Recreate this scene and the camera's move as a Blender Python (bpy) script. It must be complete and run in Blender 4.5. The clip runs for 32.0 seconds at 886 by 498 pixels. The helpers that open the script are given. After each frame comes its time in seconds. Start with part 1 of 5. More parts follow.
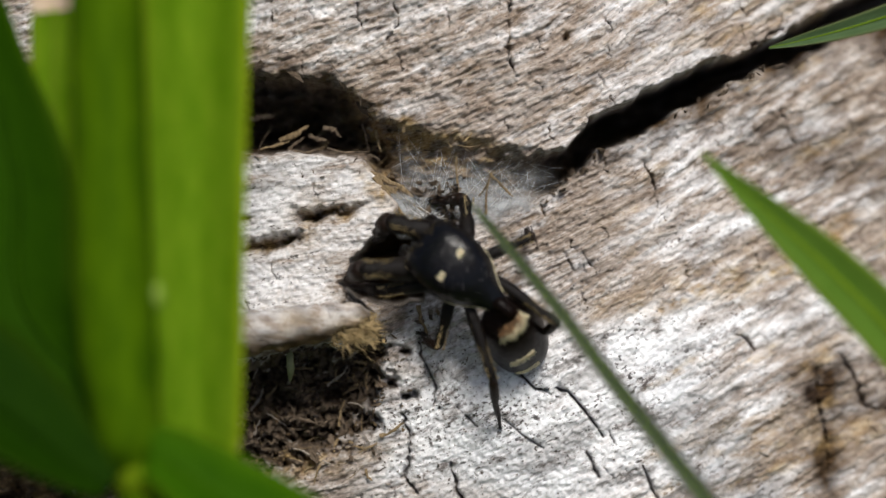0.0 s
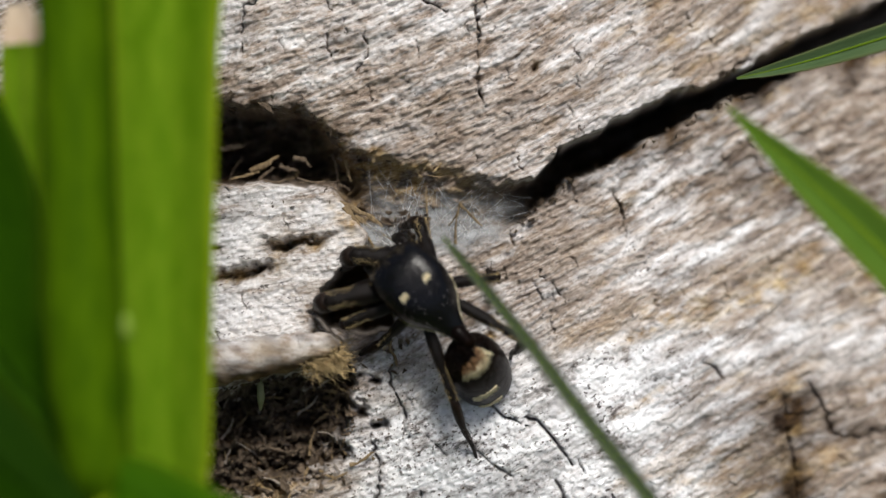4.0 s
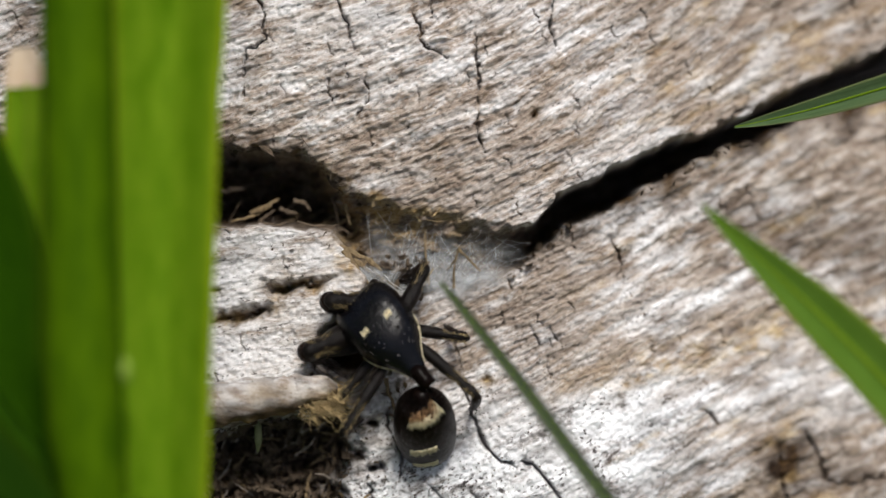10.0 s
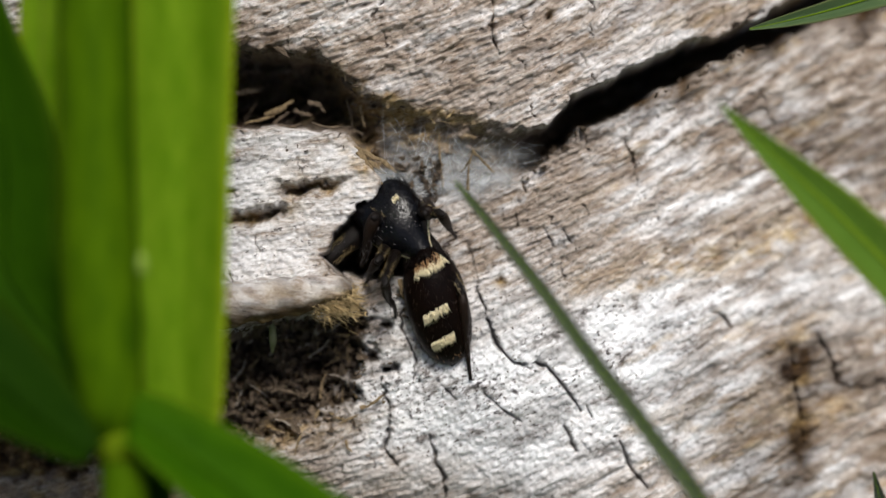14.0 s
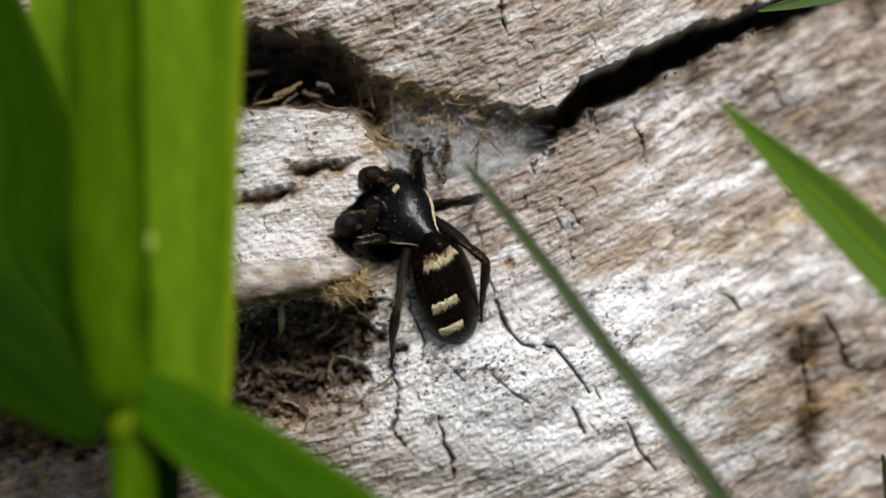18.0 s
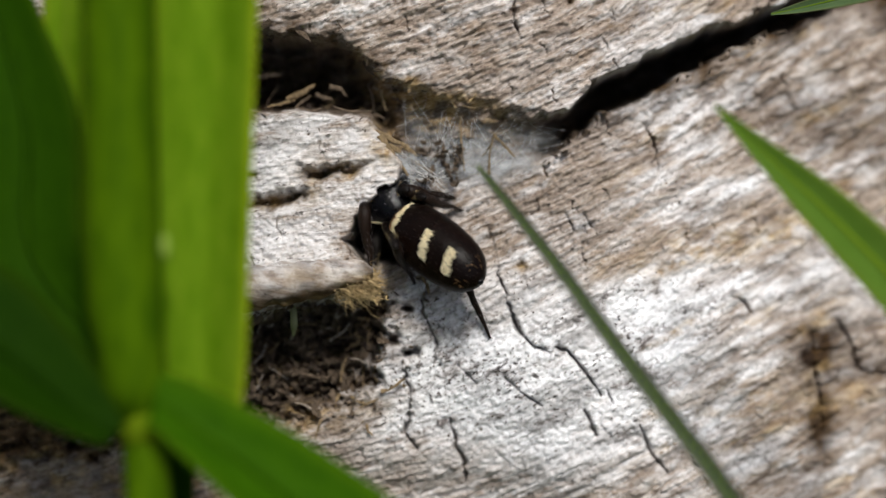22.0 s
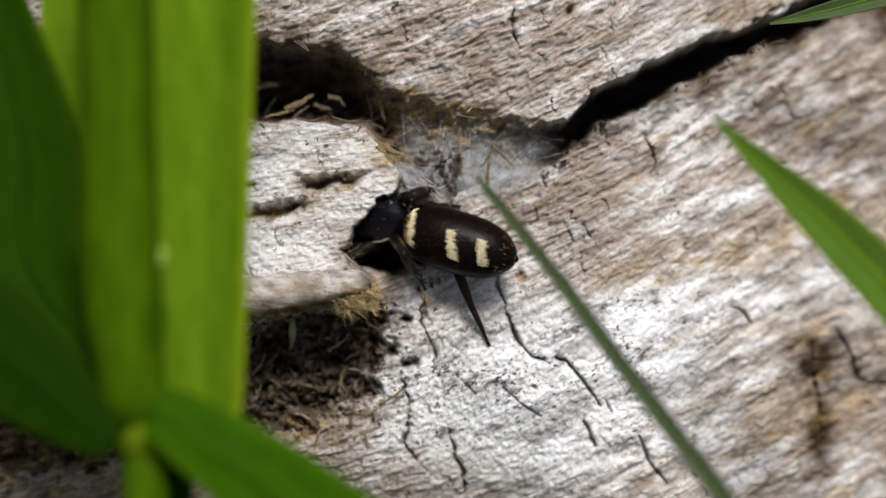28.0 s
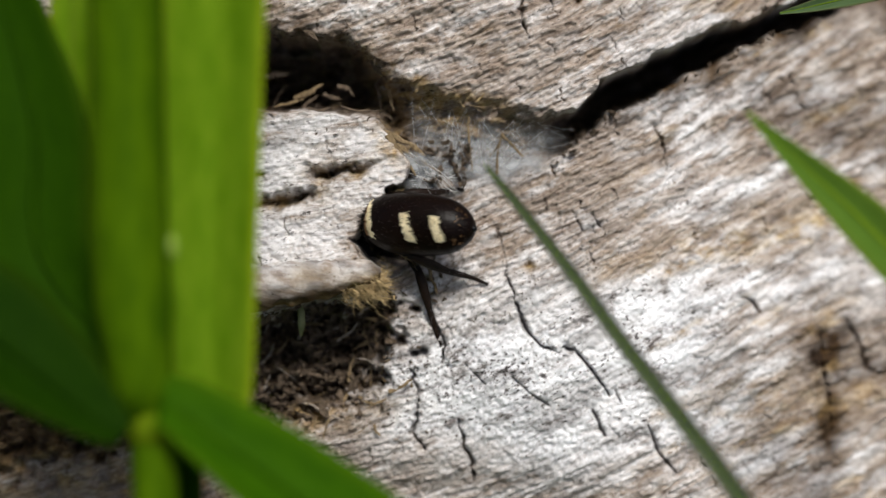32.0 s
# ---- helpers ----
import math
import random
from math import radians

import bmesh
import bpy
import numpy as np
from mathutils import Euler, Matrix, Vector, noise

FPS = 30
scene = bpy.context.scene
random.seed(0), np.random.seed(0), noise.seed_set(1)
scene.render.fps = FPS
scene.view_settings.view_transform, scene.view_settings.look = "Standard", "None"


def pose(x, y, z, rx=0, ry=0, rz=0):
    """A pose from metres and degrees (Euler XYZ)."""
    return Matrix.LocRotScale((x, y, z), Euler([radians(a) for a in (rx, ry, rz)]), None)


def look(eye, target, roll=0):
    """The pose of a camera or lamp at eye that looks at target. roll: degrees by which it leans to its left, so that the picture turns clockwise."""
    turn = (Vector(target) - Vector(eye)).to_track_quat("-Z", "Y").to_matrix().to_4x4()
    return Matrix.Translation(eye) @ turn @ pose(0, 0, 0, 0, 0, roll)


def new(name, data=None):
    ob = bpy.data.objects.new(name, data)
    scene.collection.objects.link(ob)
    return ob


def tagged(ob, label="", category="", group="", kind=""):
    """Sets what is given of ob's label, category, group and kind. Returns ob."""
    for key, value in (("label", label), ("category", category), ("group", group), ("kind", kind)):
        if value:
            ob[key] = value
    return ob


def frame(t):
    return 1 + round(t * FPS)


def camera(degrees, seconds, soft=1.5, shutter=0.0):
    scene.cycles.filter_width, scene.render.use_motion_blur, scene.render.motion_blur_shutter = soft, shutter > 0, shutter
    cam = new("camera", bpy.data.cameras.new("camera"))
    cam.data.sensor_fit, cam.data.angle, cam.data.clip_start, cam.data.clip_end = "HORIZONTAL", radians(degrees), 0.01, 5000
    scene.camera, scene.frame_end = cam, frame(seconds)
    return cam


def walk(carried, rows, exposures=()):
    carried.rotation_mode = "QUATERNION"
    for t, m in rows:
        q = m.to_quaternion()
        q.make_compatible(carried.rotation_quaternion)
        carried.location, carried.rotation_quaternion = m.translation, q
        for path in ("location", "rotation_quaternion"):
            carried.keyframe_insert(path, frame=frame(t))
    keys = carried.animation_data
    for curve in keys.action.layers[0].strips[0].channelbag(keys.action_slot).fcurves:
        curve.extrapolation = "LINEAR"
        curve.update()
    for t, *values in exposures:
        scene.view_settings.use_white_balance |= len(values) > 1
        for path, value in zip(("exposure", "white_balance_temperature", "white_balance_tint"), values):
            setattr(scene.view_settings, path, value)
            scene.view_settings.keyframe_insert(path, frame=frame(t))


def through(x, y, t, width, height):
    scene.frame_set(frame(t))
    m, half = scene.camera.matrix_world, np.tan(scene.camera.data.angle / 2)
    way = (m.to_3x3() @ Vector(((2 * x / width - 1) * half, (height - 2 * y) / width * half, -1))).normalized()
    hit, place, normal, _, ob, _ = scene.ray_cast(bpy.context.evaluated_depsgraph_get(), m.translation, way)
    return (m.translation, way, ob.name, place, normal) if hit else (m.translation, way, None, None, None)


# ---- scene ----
MM = 0.001
SPAN = 25.0                      # millimetres of log that the lens takes in
DIST = SPAN / 2 / math.tan(radians(10))
UNIT = SPAN / 1568               # the plan of the log face is drawn in these units
cam = camera(20, 32.0, soft=1.4)
cam.data.dof.use_dof = True
cam.data.dof.focus_distance = 0.0697
cam.data.dof.aperture_fstop = 36

# the log lies along x; its face looks out and up at this slope
SLOPE, LOG_R, LOG_Z = radians(40), 150.0, 140.0
FACE = Matrix((
    (1, 0, 0, 0),
    (0, math.sin(SLOPE), -math.cos(SLOPE), -LOG_R * math.cos(SLOPE) * MM),
    (0, math.cos(SLOPE), math.sin(SLOPE), (LOG_Z + LOG_R * math.sin(SLOPE)) * MM),
    (0, 0, 0, 1)))


def on_face(m):
    """A pose in millimetres on the log face, as a pose in the world."""
    m = m.copy()
    m.translation = m.translation * MM
    return FACE @ m


CAMERA_ROWS = [
    (0, -0.2478, -0.1456, 70.0647, -0.1537, 0.3777, -0.5648),
    (0.5, -0.1194, -0.0257, 70.3245, 0.0056, 0.1741, -0.6763),
    (1, -0.0686, -0.0681, 70.5004, -0.0552, 0.0754, -0.5689),
    (1.5, -0.1362, -0.0854, 70.5207, -0.1050, 0.2096, -0.4477),
    (2, -0.0725, 0.0728, 70.6179, 0.1369, 0.0881, -0.4933),
    (2.5, -0.0430, 0.1493, 70.2102, 0.2716, 0.0654, -0.5625),
    (4.5, 0.1370, 0.1836, 70.4654, 0.3033, -0.2100, -0.5638),
    (5, 0.2221, 0.4188, 70.7017, 0.6447, -0.3283, -0.4915),
    (5.5, 0.1713, 0.4275, 70.6830, 0.6539, -0.2644, -0.3898),
    (6, 0.1624, 0.3675, 70.6425, 0.5601, -0.2361, -0.2943),
    (6.5, 0.1970, 0.4358, 70.7068, 0.6652, -0.3039, -0.2356),
    (7, 0.2137, 0.4526, 70.7953, 0.6787, -0.3201, -0.2736),
    (7.5, 0.1027, 0.4872, 70.6452, 0.7495, -0.1602, -0.1774),
    (8, 0.0167, 0.4872, 70.6898, 0.7459, -0.0232, -0.1917),
    (8.5, -0.0000, 0.5301, 70.7771, 0.7952, -0.0111, 0.0477),
    (9, 0.0603, 0.5212, 70.8998, 0.7794, -0.0934, -0.1449),
    (9.5, 0.0938, 0.4914, 70.8221, 0.7367, -0.1425, -0.0168),
    (10, 0.0681, 0.6066, 70.7699, 0.9124, -0.1021, 0.0066),
    (10.5, 0.0089, 0.6836, 70.8969, 1.0217, -0.0249, 0.0951),
    (11, 0.0770, 0.4699, 70.9090, 0.6993, -0.1093, 0.0541),
    (11.5, 0.1713, 0.3164, 70.8069, 0.4704, -0.2621, 0.0857),
    (12, 0.0513, 0.0854, 70.7814, 0.1301, -0.0827, 0.0963),
    (12.5, 0.0167, 0.1535, 70.8010, 0.2255, -0.0164, 0.0759),
    (13, -0.0000, 0.0000, 70.8910, -0.0000, -0.0000, 0.0000),
    (13.5, -0.0513, -0.3080, 70.8081, -0.4681, 0.0725, 0.1511),
    (14, -0.0686, -0.3591, 70.9202, -0.5464, 0.1080, 0.1434),
    (14.5, -0.0937, -0.4143, 70.6697, -0.6148, 0.1290, 0.2926),
    (16.5, -0.0642, -0.4442, 70.8327, -0.6726, 0.0925, 0.3500),
    (17, -0.0340, -0.5379, 70.7426, -0.8048, 0.0468, 0.3192),
    (17.5, -0.0854, -0.6236, 70.8389, -0.9341, 0.1271, 0.2611),
    (18, -0.1540, -0.5469, 70.8980, -0.8156, 0.2372, 0.2614),
    (18.5, -0.1197, -0.4788, 71.0175, -0.7312, 0.1813, 0.2795),
    (19, -0.1618, -0.4785, 71.0133, -0.7208, 0.2337, 0.2346),
    (19.5, -0.1797, -0.5126, 70.9026, -0.7666, 0.2730, 0.3110),
    (20, -0.1922, -0.5128, 70.9229, -0.7763, 0.2860, 0.2809),
    (20.5, -0.2645, -0.5212, 70.9107, -0.7802, 0.3924, 0.2136),
    (21, -0.2991, -0.3850, 70.9397, -0.5875, 0.4450, 0.2555),
    (21.5, -0.2824, -0.4104, 70.7740, -0.6234, 0.4225, 0.2570),
    (22, -0.2818, -0.5128, 71.0007, -0.7827, 0.4155, 0.2986),
    (22.5, -0.2734, -0.4615, 70.8727, -0.6925, 0.4005, 0.3133),
    (23, -0.2821, -0.5128, 70.9906, -0.7788, 0.4197, 0.2641),
    (23.5, -0.3588, -0.3672, 70.9521, -0.5432, 0.5327, 0.1399),
    (24, -0.3588, -0.3158, 71.1084, -0.4720, 0.5413, 0.1150),
    (24.5, -0.3546, -0.3248, 70.8918, -0.4892, 0.5264, 0.2887),
    (25, -0.3334, -0.3803, 71.0180, -0.5698, 0.5029, 0.1771),
    (25.5, -0.3119, -0.3677, 70.8286, -0.5471, 0.4598, 0.2147),
    (27.5, -0.2734, -0.3890, 70.9884, -0.5996, 0.4207, 0.3517),
    (28, -0.2648, -0.4143, 70.8859, -0.6329, 0.3996, 0.2525),
    (28.5, -0.2478, -0.3929, 70.8897, -0.6080, 0.3717, 0.2394),
    (29, -0.2478, -0.3890, 70.9230, -0.5947, 0.3767, 0.1039),
    (29.5, -0.2349, -0.2734, 71.0648, -0.4139, 0.3623, 0.2000),
    (30, -0.2645, -0.3158, 71.0703, -0.4741, 0.4039, 0.1369),
    (30.5, -0.2776, -0.4358, 71.1204, -0.6623, 0.4222, 0.2837),
    (31, -0.3075, -0.4869, 71.0436, -0.7341, 0.4621, 0.1884),
    (31.5, -0.3161, -0.4914, 71.0916, -0.7468, 0.4786, 0.2490),
    (32, -0.3504, -0.5128, 70.8632, -0.7882, 0.5391, 0.2846),
]
walk(cam, [(t, on_face(pose(x, y, z, rx, ry, rz))) for t, x, y, z, rx, ry, rz in CAMERA_ROWS])

# ---- light ----
world = bpy.data.worlds.new("world")
scene.world = world
world.use_nodes = True
wn = world.node_tree
sky = wn.nodes.new("ShaderNodeTexSky")
sky.sky_type, sky.sun_disc = "NISHITA", False
sky.sun_elevation, sky.sun_rotation = radians(74), radians(153)
sky.air_density, sky.dust_density = 1.0, 4.0
wn.nodes["Background"].inputs[1].default_value = 0.085
wn.links.new(sky.outputs[0], wn.nodes["Background"].inputs[0])
sun = new("sun", bpy.data.lights.new("sun", "SUN"))
sun.data.energy, sun.data.angle, sun.data.color = 3.5, radians(15), (1.0, 0.965, 0.91)
sun.matrix_world = look((0, 0, 0), (-0.12, 0.24, -0.96))
sun.location = (0, 0, 3)
scene.view_settings.exposure = 0.0


# ---- materials ----
def material(name):
    m = bpy.data.materials.new(name)
    m.use_nodes = True
    nt = m.node_tree
    return m, nt, nt.nodes["Principled BSDF"]


def node(nt, kind, **values):
    n = nt.nodes.new("ShaderNode" + kind)
    for key, value in values.items():
        n.inputs[key].default_value = value
    return n


def ramp(nt, source, stops):
    n = nt.nodes.new("ShaderNodeValToRGB")
    while len(n.color_ramp.elements) < len(stops):
        n.color_ramp.elements.new(0.5)
    for e, (place, colour) in zip(n.color_ramp.elements, stops):
        e.position = place
        e.color = (*colour, 1) if len(colour) == 3 else (colour[0],) * 3 + (1,)
    nt.links.new(source, n.inputs[0])
    return n.outputs[0]


def mix(nt, fac, a, b, kind="MIX"):
    n = nt.nodes.new("ShaderNodeMix")
    n.data_type, n.blend_type = "RGBA", kind
    for slot, value in ((0, fac), (6, a), (7, b)):
        if isinstance(value, (int, float)):
            n.inputs[slot].default_value = value
        elif isinstance(value, tuple):
            n.inputs[slot].default_value = (*value, 1)
        else:
            nt.links.new(value, n.inputs[slot])
    return n.outputs[2]


def stretched(nt, vector, sx, sy, scale, detail=4.0, rough=0.6, sz=1.0):
    mp = nt.nodes.new("ShaderNodeMapping")
    mp.inputs["Scale"].default_value = (sx, sy, sz)
    nt.links.new(vector, mp.inputs[0])
    n = node(nt, "TexNoise", Scale=scale, Detail=detail, Roughness=rough)
    nt.links.new(mp.outputs[0], n.inputs["Vector"])
    return n.outputs["Fac"]


def attribute(nt, name):
    n = nt.nodes.new("ShaderNodeAttribute")
    n.attribute_name = name
    return n


def weathered_wood():
    m, nt, bsdf = material("weathered_wood")
    grain = attribute(nt, "grain").outputs["Vector"]
    pale_in = nt.nodes.new("ShaderNodeMath")
    pale_in.operation = "MULTIPLY"
    pale_in.inputs[1].default_value = 1.3
    nt.links.new(attribute(nt, "pale").outputs["Fac"], pale_in.inputs[0])
    pale = pale_in.outputs[0]
    rot = attribute(nt, "rot").outputs["Fac"]
    thread = stretched(nt, grain, 1.3, 11.0, 1.0, 7, 0.72)
    grit = stretched(nt, grain, 9.0, 17.0, 1.0, 4, 0.65)
    fine = mix(nt, 0.38, thread, grit)
    scaly = stretched(nt, grain, 1.5, 4.2, 1.0, 5, 0.62)
    fibre = mix(nt, attribute(nt, "coarse").outputs["Fac"], fine, scaly)
    streak = stretched(nt, grain, 0.62, 2.1, 1.0, 6, 0.70)
    speck = stretched(nt, grain, 5.0, 8.0, 1.0, 4, 0.7)
    blotch = stretched(nt, grain, 0.6, 1.1, 1.0, 6, 0.72)
    brown = ramp(nt, fibre, [(0.33, (0.075, 0.055, 0.042)), (0.43, (0.22, 0.168, 0.13)), (0.52, (0.36, 0.30, 0.25)), (0.62, (0.58, 0.525, 0.475))])
    silver = ramp(nt, fibre, [(0.30, (0.14, 0.12, 0.105)), (0.38, (0.42, 0.39, 0.37)), (0.47, (0.68, 0.66, 0.65)), (0.60, (0.86, 0.85, 0.85))])
    # how far the silvered skin has lifted off
    add = nt.nodes.new("ShaderNodeMath")
    add.operation = "ADD"
    nt.links.new(pale, add.inputs[0])
    sub = nt.nodes.new("ShaderNodeMath")
    sub.operation = "MULTIPLY_ADD"
    nt.links.new(streak, sub.inputs[0])
    sub.inputs[1].default_value, sub.inputs[2].default_value = 3.2, -1.6
    nt.links.new(sub.outputs[0], add.inputs[1])
    skin = ramp(nt, add.outputs[0], [(0.15, (0,)), (0.75, (1,))])
    colour = mix(nt, skin, brown, silver)
    bare = ramp(nt, attribute(nt, "pale").outputs["Fac"], [(0.50, (0,)), (0.85, (1,))])
    bleached = ramp(nt, fibre, [(0.28, (0.17, 0.14, 0.12)), (0.36, (0.50, 0.47, 0.45)), (0.46, (0.76, 0.74, 0.73)), (0.60, (0.88, 0.87, 0.87))])
    bare_mix = nt.nodes.new("ShaderNodeMath")
    bare_mix.operation = "MULTIPLY"
    nt.links.new(bare, bare_mix.inputs[0])
    nt.links.new(skin, bare_mix.inputs[1])
    colour = mix(nt, bare_mix.outputs[0], colour, bleached)
    ochre = ramp(nt, blotch, [(0.52, (0,)), (0.70, (0.55,))])
    colour = mix(nt, ochre, colour, (0.27, 0.19, 0.11))
    dots = ramp(nt, speck, [(0.60, (0,)), (0.67, (0.85,))])
    colour = mix(nt, dots, colour, (0.035, 0.026, 0.022))
    # chalky bleached crust with clustered specks
    crust = mix(nt, 0.5, stretched(nt, grain, 3.6, 6.0, 1.0, 8, 0.82), stretched(nt, grain, 0.9, 1.6, 1.0, 4, 0.6))
    chalk = ramp(nt, crust, [(0.37, (0.10, 0.085, 0.08)), (0.42, (0.40, 0.38, 0.37)), (0.47, (0.75, 0.75, 0.76)), (0.55, (0.95, 0.96, 0.97))])
    cluster = stretched(nt, grain, 0.8, 1.0, 1.0, 3, 0.6)
    spots = nt.nodes.new("ShaderNodeMath")
    spots.operation = "MULTIPLY"
    nt.links.new(ramp(nt, cluster, [(0.44, (0.15,)), (0.60, (1,))]), spots.inputs[0])
    nt.links.new(ramp(nt, stretched(nt, grain, 8.0, 10.0, 1.0, 2, 0.5), [(0.58, (0,)), (0.63, (0.95,))]), spots.inputs[1])
    chalk = mix(nt, spots.outputs[0], chalk, (0.05, 0.042, 0.04))
    colour = mix(nt, attribute(nt, "chalk").outputs["Fac"], colour, chalk)
    tawny = ramp(nt, fibre, [(0.32, (0.07, 0.038, 0.014)), (0.46, (0.34, 0.22, 0.09)), (0.62, (0.60, 0.47, 0.26))])
    # rotten wood; its darkest stops also paint shade inside split, cracks and hole
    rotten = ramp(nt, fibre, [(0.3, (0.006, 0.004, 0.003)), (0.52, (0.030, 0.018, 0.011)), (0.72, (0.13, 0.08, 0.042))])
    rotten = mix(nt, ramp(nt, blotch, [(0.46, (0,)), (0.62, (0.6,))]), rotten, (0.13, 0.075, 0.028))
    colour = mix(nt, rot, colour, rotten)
    colour = mix(nt, attribute(nt, "ochre").outputs["Fac"], colour, tawny)
    nt.links.new(colour, bsdf.inputs["Base Color"])
    bsdf.inputs["Roughness"].default_value = 0.85
    bsdf.inputs["Specular IOR Level"].default_value = 0.12
    bump = node(nt, "Bump", Strength=1.0, Distance=0.00012)
    nt.links.new(fibre, bump.inputs["Height"])
    b2 = node(nt, "Bump", Strength=0.5, Distance=0.00005)
    nt.links.new(speck, b2.inputs["Height"])
    nt.links.new(bump.outputs[0], b2.inputs["Normal"])
    nt.links.new(b2.outputs[0], bsdf.inputs["Normal"])
    return m


def leaf_material(name, light, dark, through=0.4, veins=26.0):
    """Grass: light and dark stripes along the blade, some light passing through."""
    m, nt, bsdf = material(name)
    across = attribute(nt, "blade").outputs["Vector"]
    stripes = stretched(nt, across, veins, 0.6, 1.0, 3, 0.6)
    cloud = stretched(nt, across, 2.0, 1.4, 1.0, 3, 0.5)
    colour = ramp(nt, stripes, [(0.3, dark), (0.7, light)])
    colour = mix(nt, ramp(nt, cloud, [(0.35, (0,)), (0.7, (0.5,))]), colour, light)
    colour = mix(nt, ramp(nt, attribute(nt, "margin").outputs["Fac"], [(0.72, (0,)), (1.0, (0.6,))]), colour, (1.7 * light[0], 1.15 * light[1], light[2]))
    nt.links.new(colour, bsdf.inputs["Base Color"])
    bsdf.inputs["Roughness"].default_value = 0.6
    bsdf.inputs["Specular IOR Level"].default_value = 0.02
    thin = node(nt, "BsdfTranslucent")
    nt.links.new(mix(nt, 0.5, colour, tuple(min(1, 1.7 * c) for c in light)), thin.inputs[0])
    both = nt.nodes.new("ShaderNodeMixShader")
    both.inputs[0].default_value = through
    nt.links.new(bsdf.outputs[0], both.inputs[1])
    nt.links.new(thin.outputs[0], both.inputs[2])
    nt.links.new(both.outputs[0], nt.nodes["Material Output"].inputs[0])
    bump = node(nt, "Bump", Strength=0.4, Distance=0.00006)
    nt.links.new(stripes, bump.inputs["Height"])
    nt.links.new(bump.outputs[0], bsdf.inputs["Normal"])
    return m


def mottled(name, a, b, scale, rough=0.5, spec=0.5, bump_mm=0.02, stretch=(1, 1, 1)):
    m, nt, bsdf = material(name)
    co = nt.nodes.new("ShaderNodeTexCoord").outputs["Object"]
    n = stretched(nt, co, 1000 * stretch[0], 1000 * stretch[1], scale, 5, 0.65, 1000 * stretch[2])
    fine = stretched(nt, co, 1000, 1000, scale * 5, 3, 0.6, 1000)
    nt.links.new(mix(nt, 0.35, ramp(nt, n, [(0.3, a), (0.7, b)]), ramp(nt, fine, [(0.3, a), (0.7, b)])), bsdf.inputs["Base Color"])
    bsdf.inputs["Roughness"].default_value = rough
    bsdf.inputs["Specular IOR Level"].default_value = spec
    bp = node(nt, "Bump", Strength=0.6, Distance=bump_mm * MM)
    nt.links.new(fine, bp.inputs["Height"])
    nt.links.new(bp.outputs[0], bsdf.inputs["Normal"])
    return m


WOOD = weathered_wood()
BARK = mottled("log_wood", (0.10, 0.08, 0.06), (0.34, 0.30, 0.25), 0.05, 0.85, 0.2, 0.3)
SOIL = mottled("meadow_ground", (0.025, 0.03, 0.012), (0.07, 0.10, 0.03), 0.01, 0.95, 0.1, 2.0)
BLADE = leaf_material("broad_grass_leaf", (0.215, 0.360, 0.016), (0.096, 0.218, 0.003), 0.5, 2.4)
# darker than the broad leaf: the angle of light is put into the colour
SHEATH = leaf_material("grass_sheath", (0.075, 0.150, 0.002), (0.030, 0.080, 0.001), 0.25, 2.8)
# leaf green darkened: shade from the other leaves is in this colour
SHADY = leaf_material("shaded_grass_leaf", (0.010, 0.034, 0.0003), (0.004, 0.018, 0.0002), 0.12)
CREVICE = leaf_material("crevice_grass_leaf", (0.105, 0.165, 0.070), (0.060, 0.105, 0.042), 0.25)
# these two greens also carry some of the leaves' shade
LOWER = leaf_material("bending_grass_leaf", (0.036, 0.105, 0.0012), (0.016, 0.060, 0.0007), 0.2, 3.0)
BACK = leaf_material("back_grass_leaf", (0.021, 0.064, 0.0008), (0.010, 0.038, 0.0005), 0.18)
THIN = leaf_material("thin_grass_leaf", (0.058, 0.074, 0.048), (0.034, 0.048, 0.030), 0.15)
COLLAR = leaf_material("grass_collar", (0.14, 0.21, 0.006), (0.09, 0.155, 0.003), 0.3)
TUFT = mottled("frayed_fibres", (0.15, 0.09, 0.035), (0.60, 0.46, 0.24), 3.0, 0.8, 0.2, 0.02)
RIB = leaf_material("leaf_midrib", (0.21, 0.33, 0.02), (0.14, 0.24, 0.008), 0.4)
SWAY = leaf_material("swaying_grass_leaf", (0.115, 0.215, 0.028), (0.075, 0.155, 0.015), 0.35)
TAN = mottled("torn_fibres", (0.06, 0.04, 0.02), (0.34, 0.25, 0.14), 3.0, 0.8, 0.2, 0.02, (4, 1, 4))
CRUMB = mottled("dark_crumbs", (0.005, 0.0035, 0.0025), (0.19, 0.14, 0.095), 4.0, 0.75, 0.25, 0.03)
ASH = mottled("grey_chips", (0.10, 0.085, 0.07), (0.42, 0.36, 0.30), 4.0, 0.8, 0.2, 0.03)
FLECK = mottled("pale_fleck", (0.15, 0.24, 0.02), (0.23, 0.32, 0.06), 2.0, 0.7, 0.1)
DRY = mottled("dry_tip", (0.42, 0.29, 0.18), (0.68, 0.58, 0.45), 1.0, 0.8, 0.2)
CUTICLE = mottled("black_cuticle", (0.0012, 0.0013, 0.002), (0.004, 0.0040, 0.005), 2.0, 0.22, 0.28, 0.035)
VELVET = mottled("dark_brown_hair", (0.0013, 0.0009, 0.0007), (0.0065, 0.0028, 0.0017), 1.2, 0.36, 0.09, 0.03)
CREAM = mottled("cream_scales", (0.55, 0.45, 0.25), (0.85, 0.78, 0.55), 8.0, 0.45, 0.5, 0.01)
RUST = mottled("rusty_scales", (0.15, 0.07, 0.025), (0.34, 0.20, 0.085), 8.0, 0.45, 0.5, 0.01)
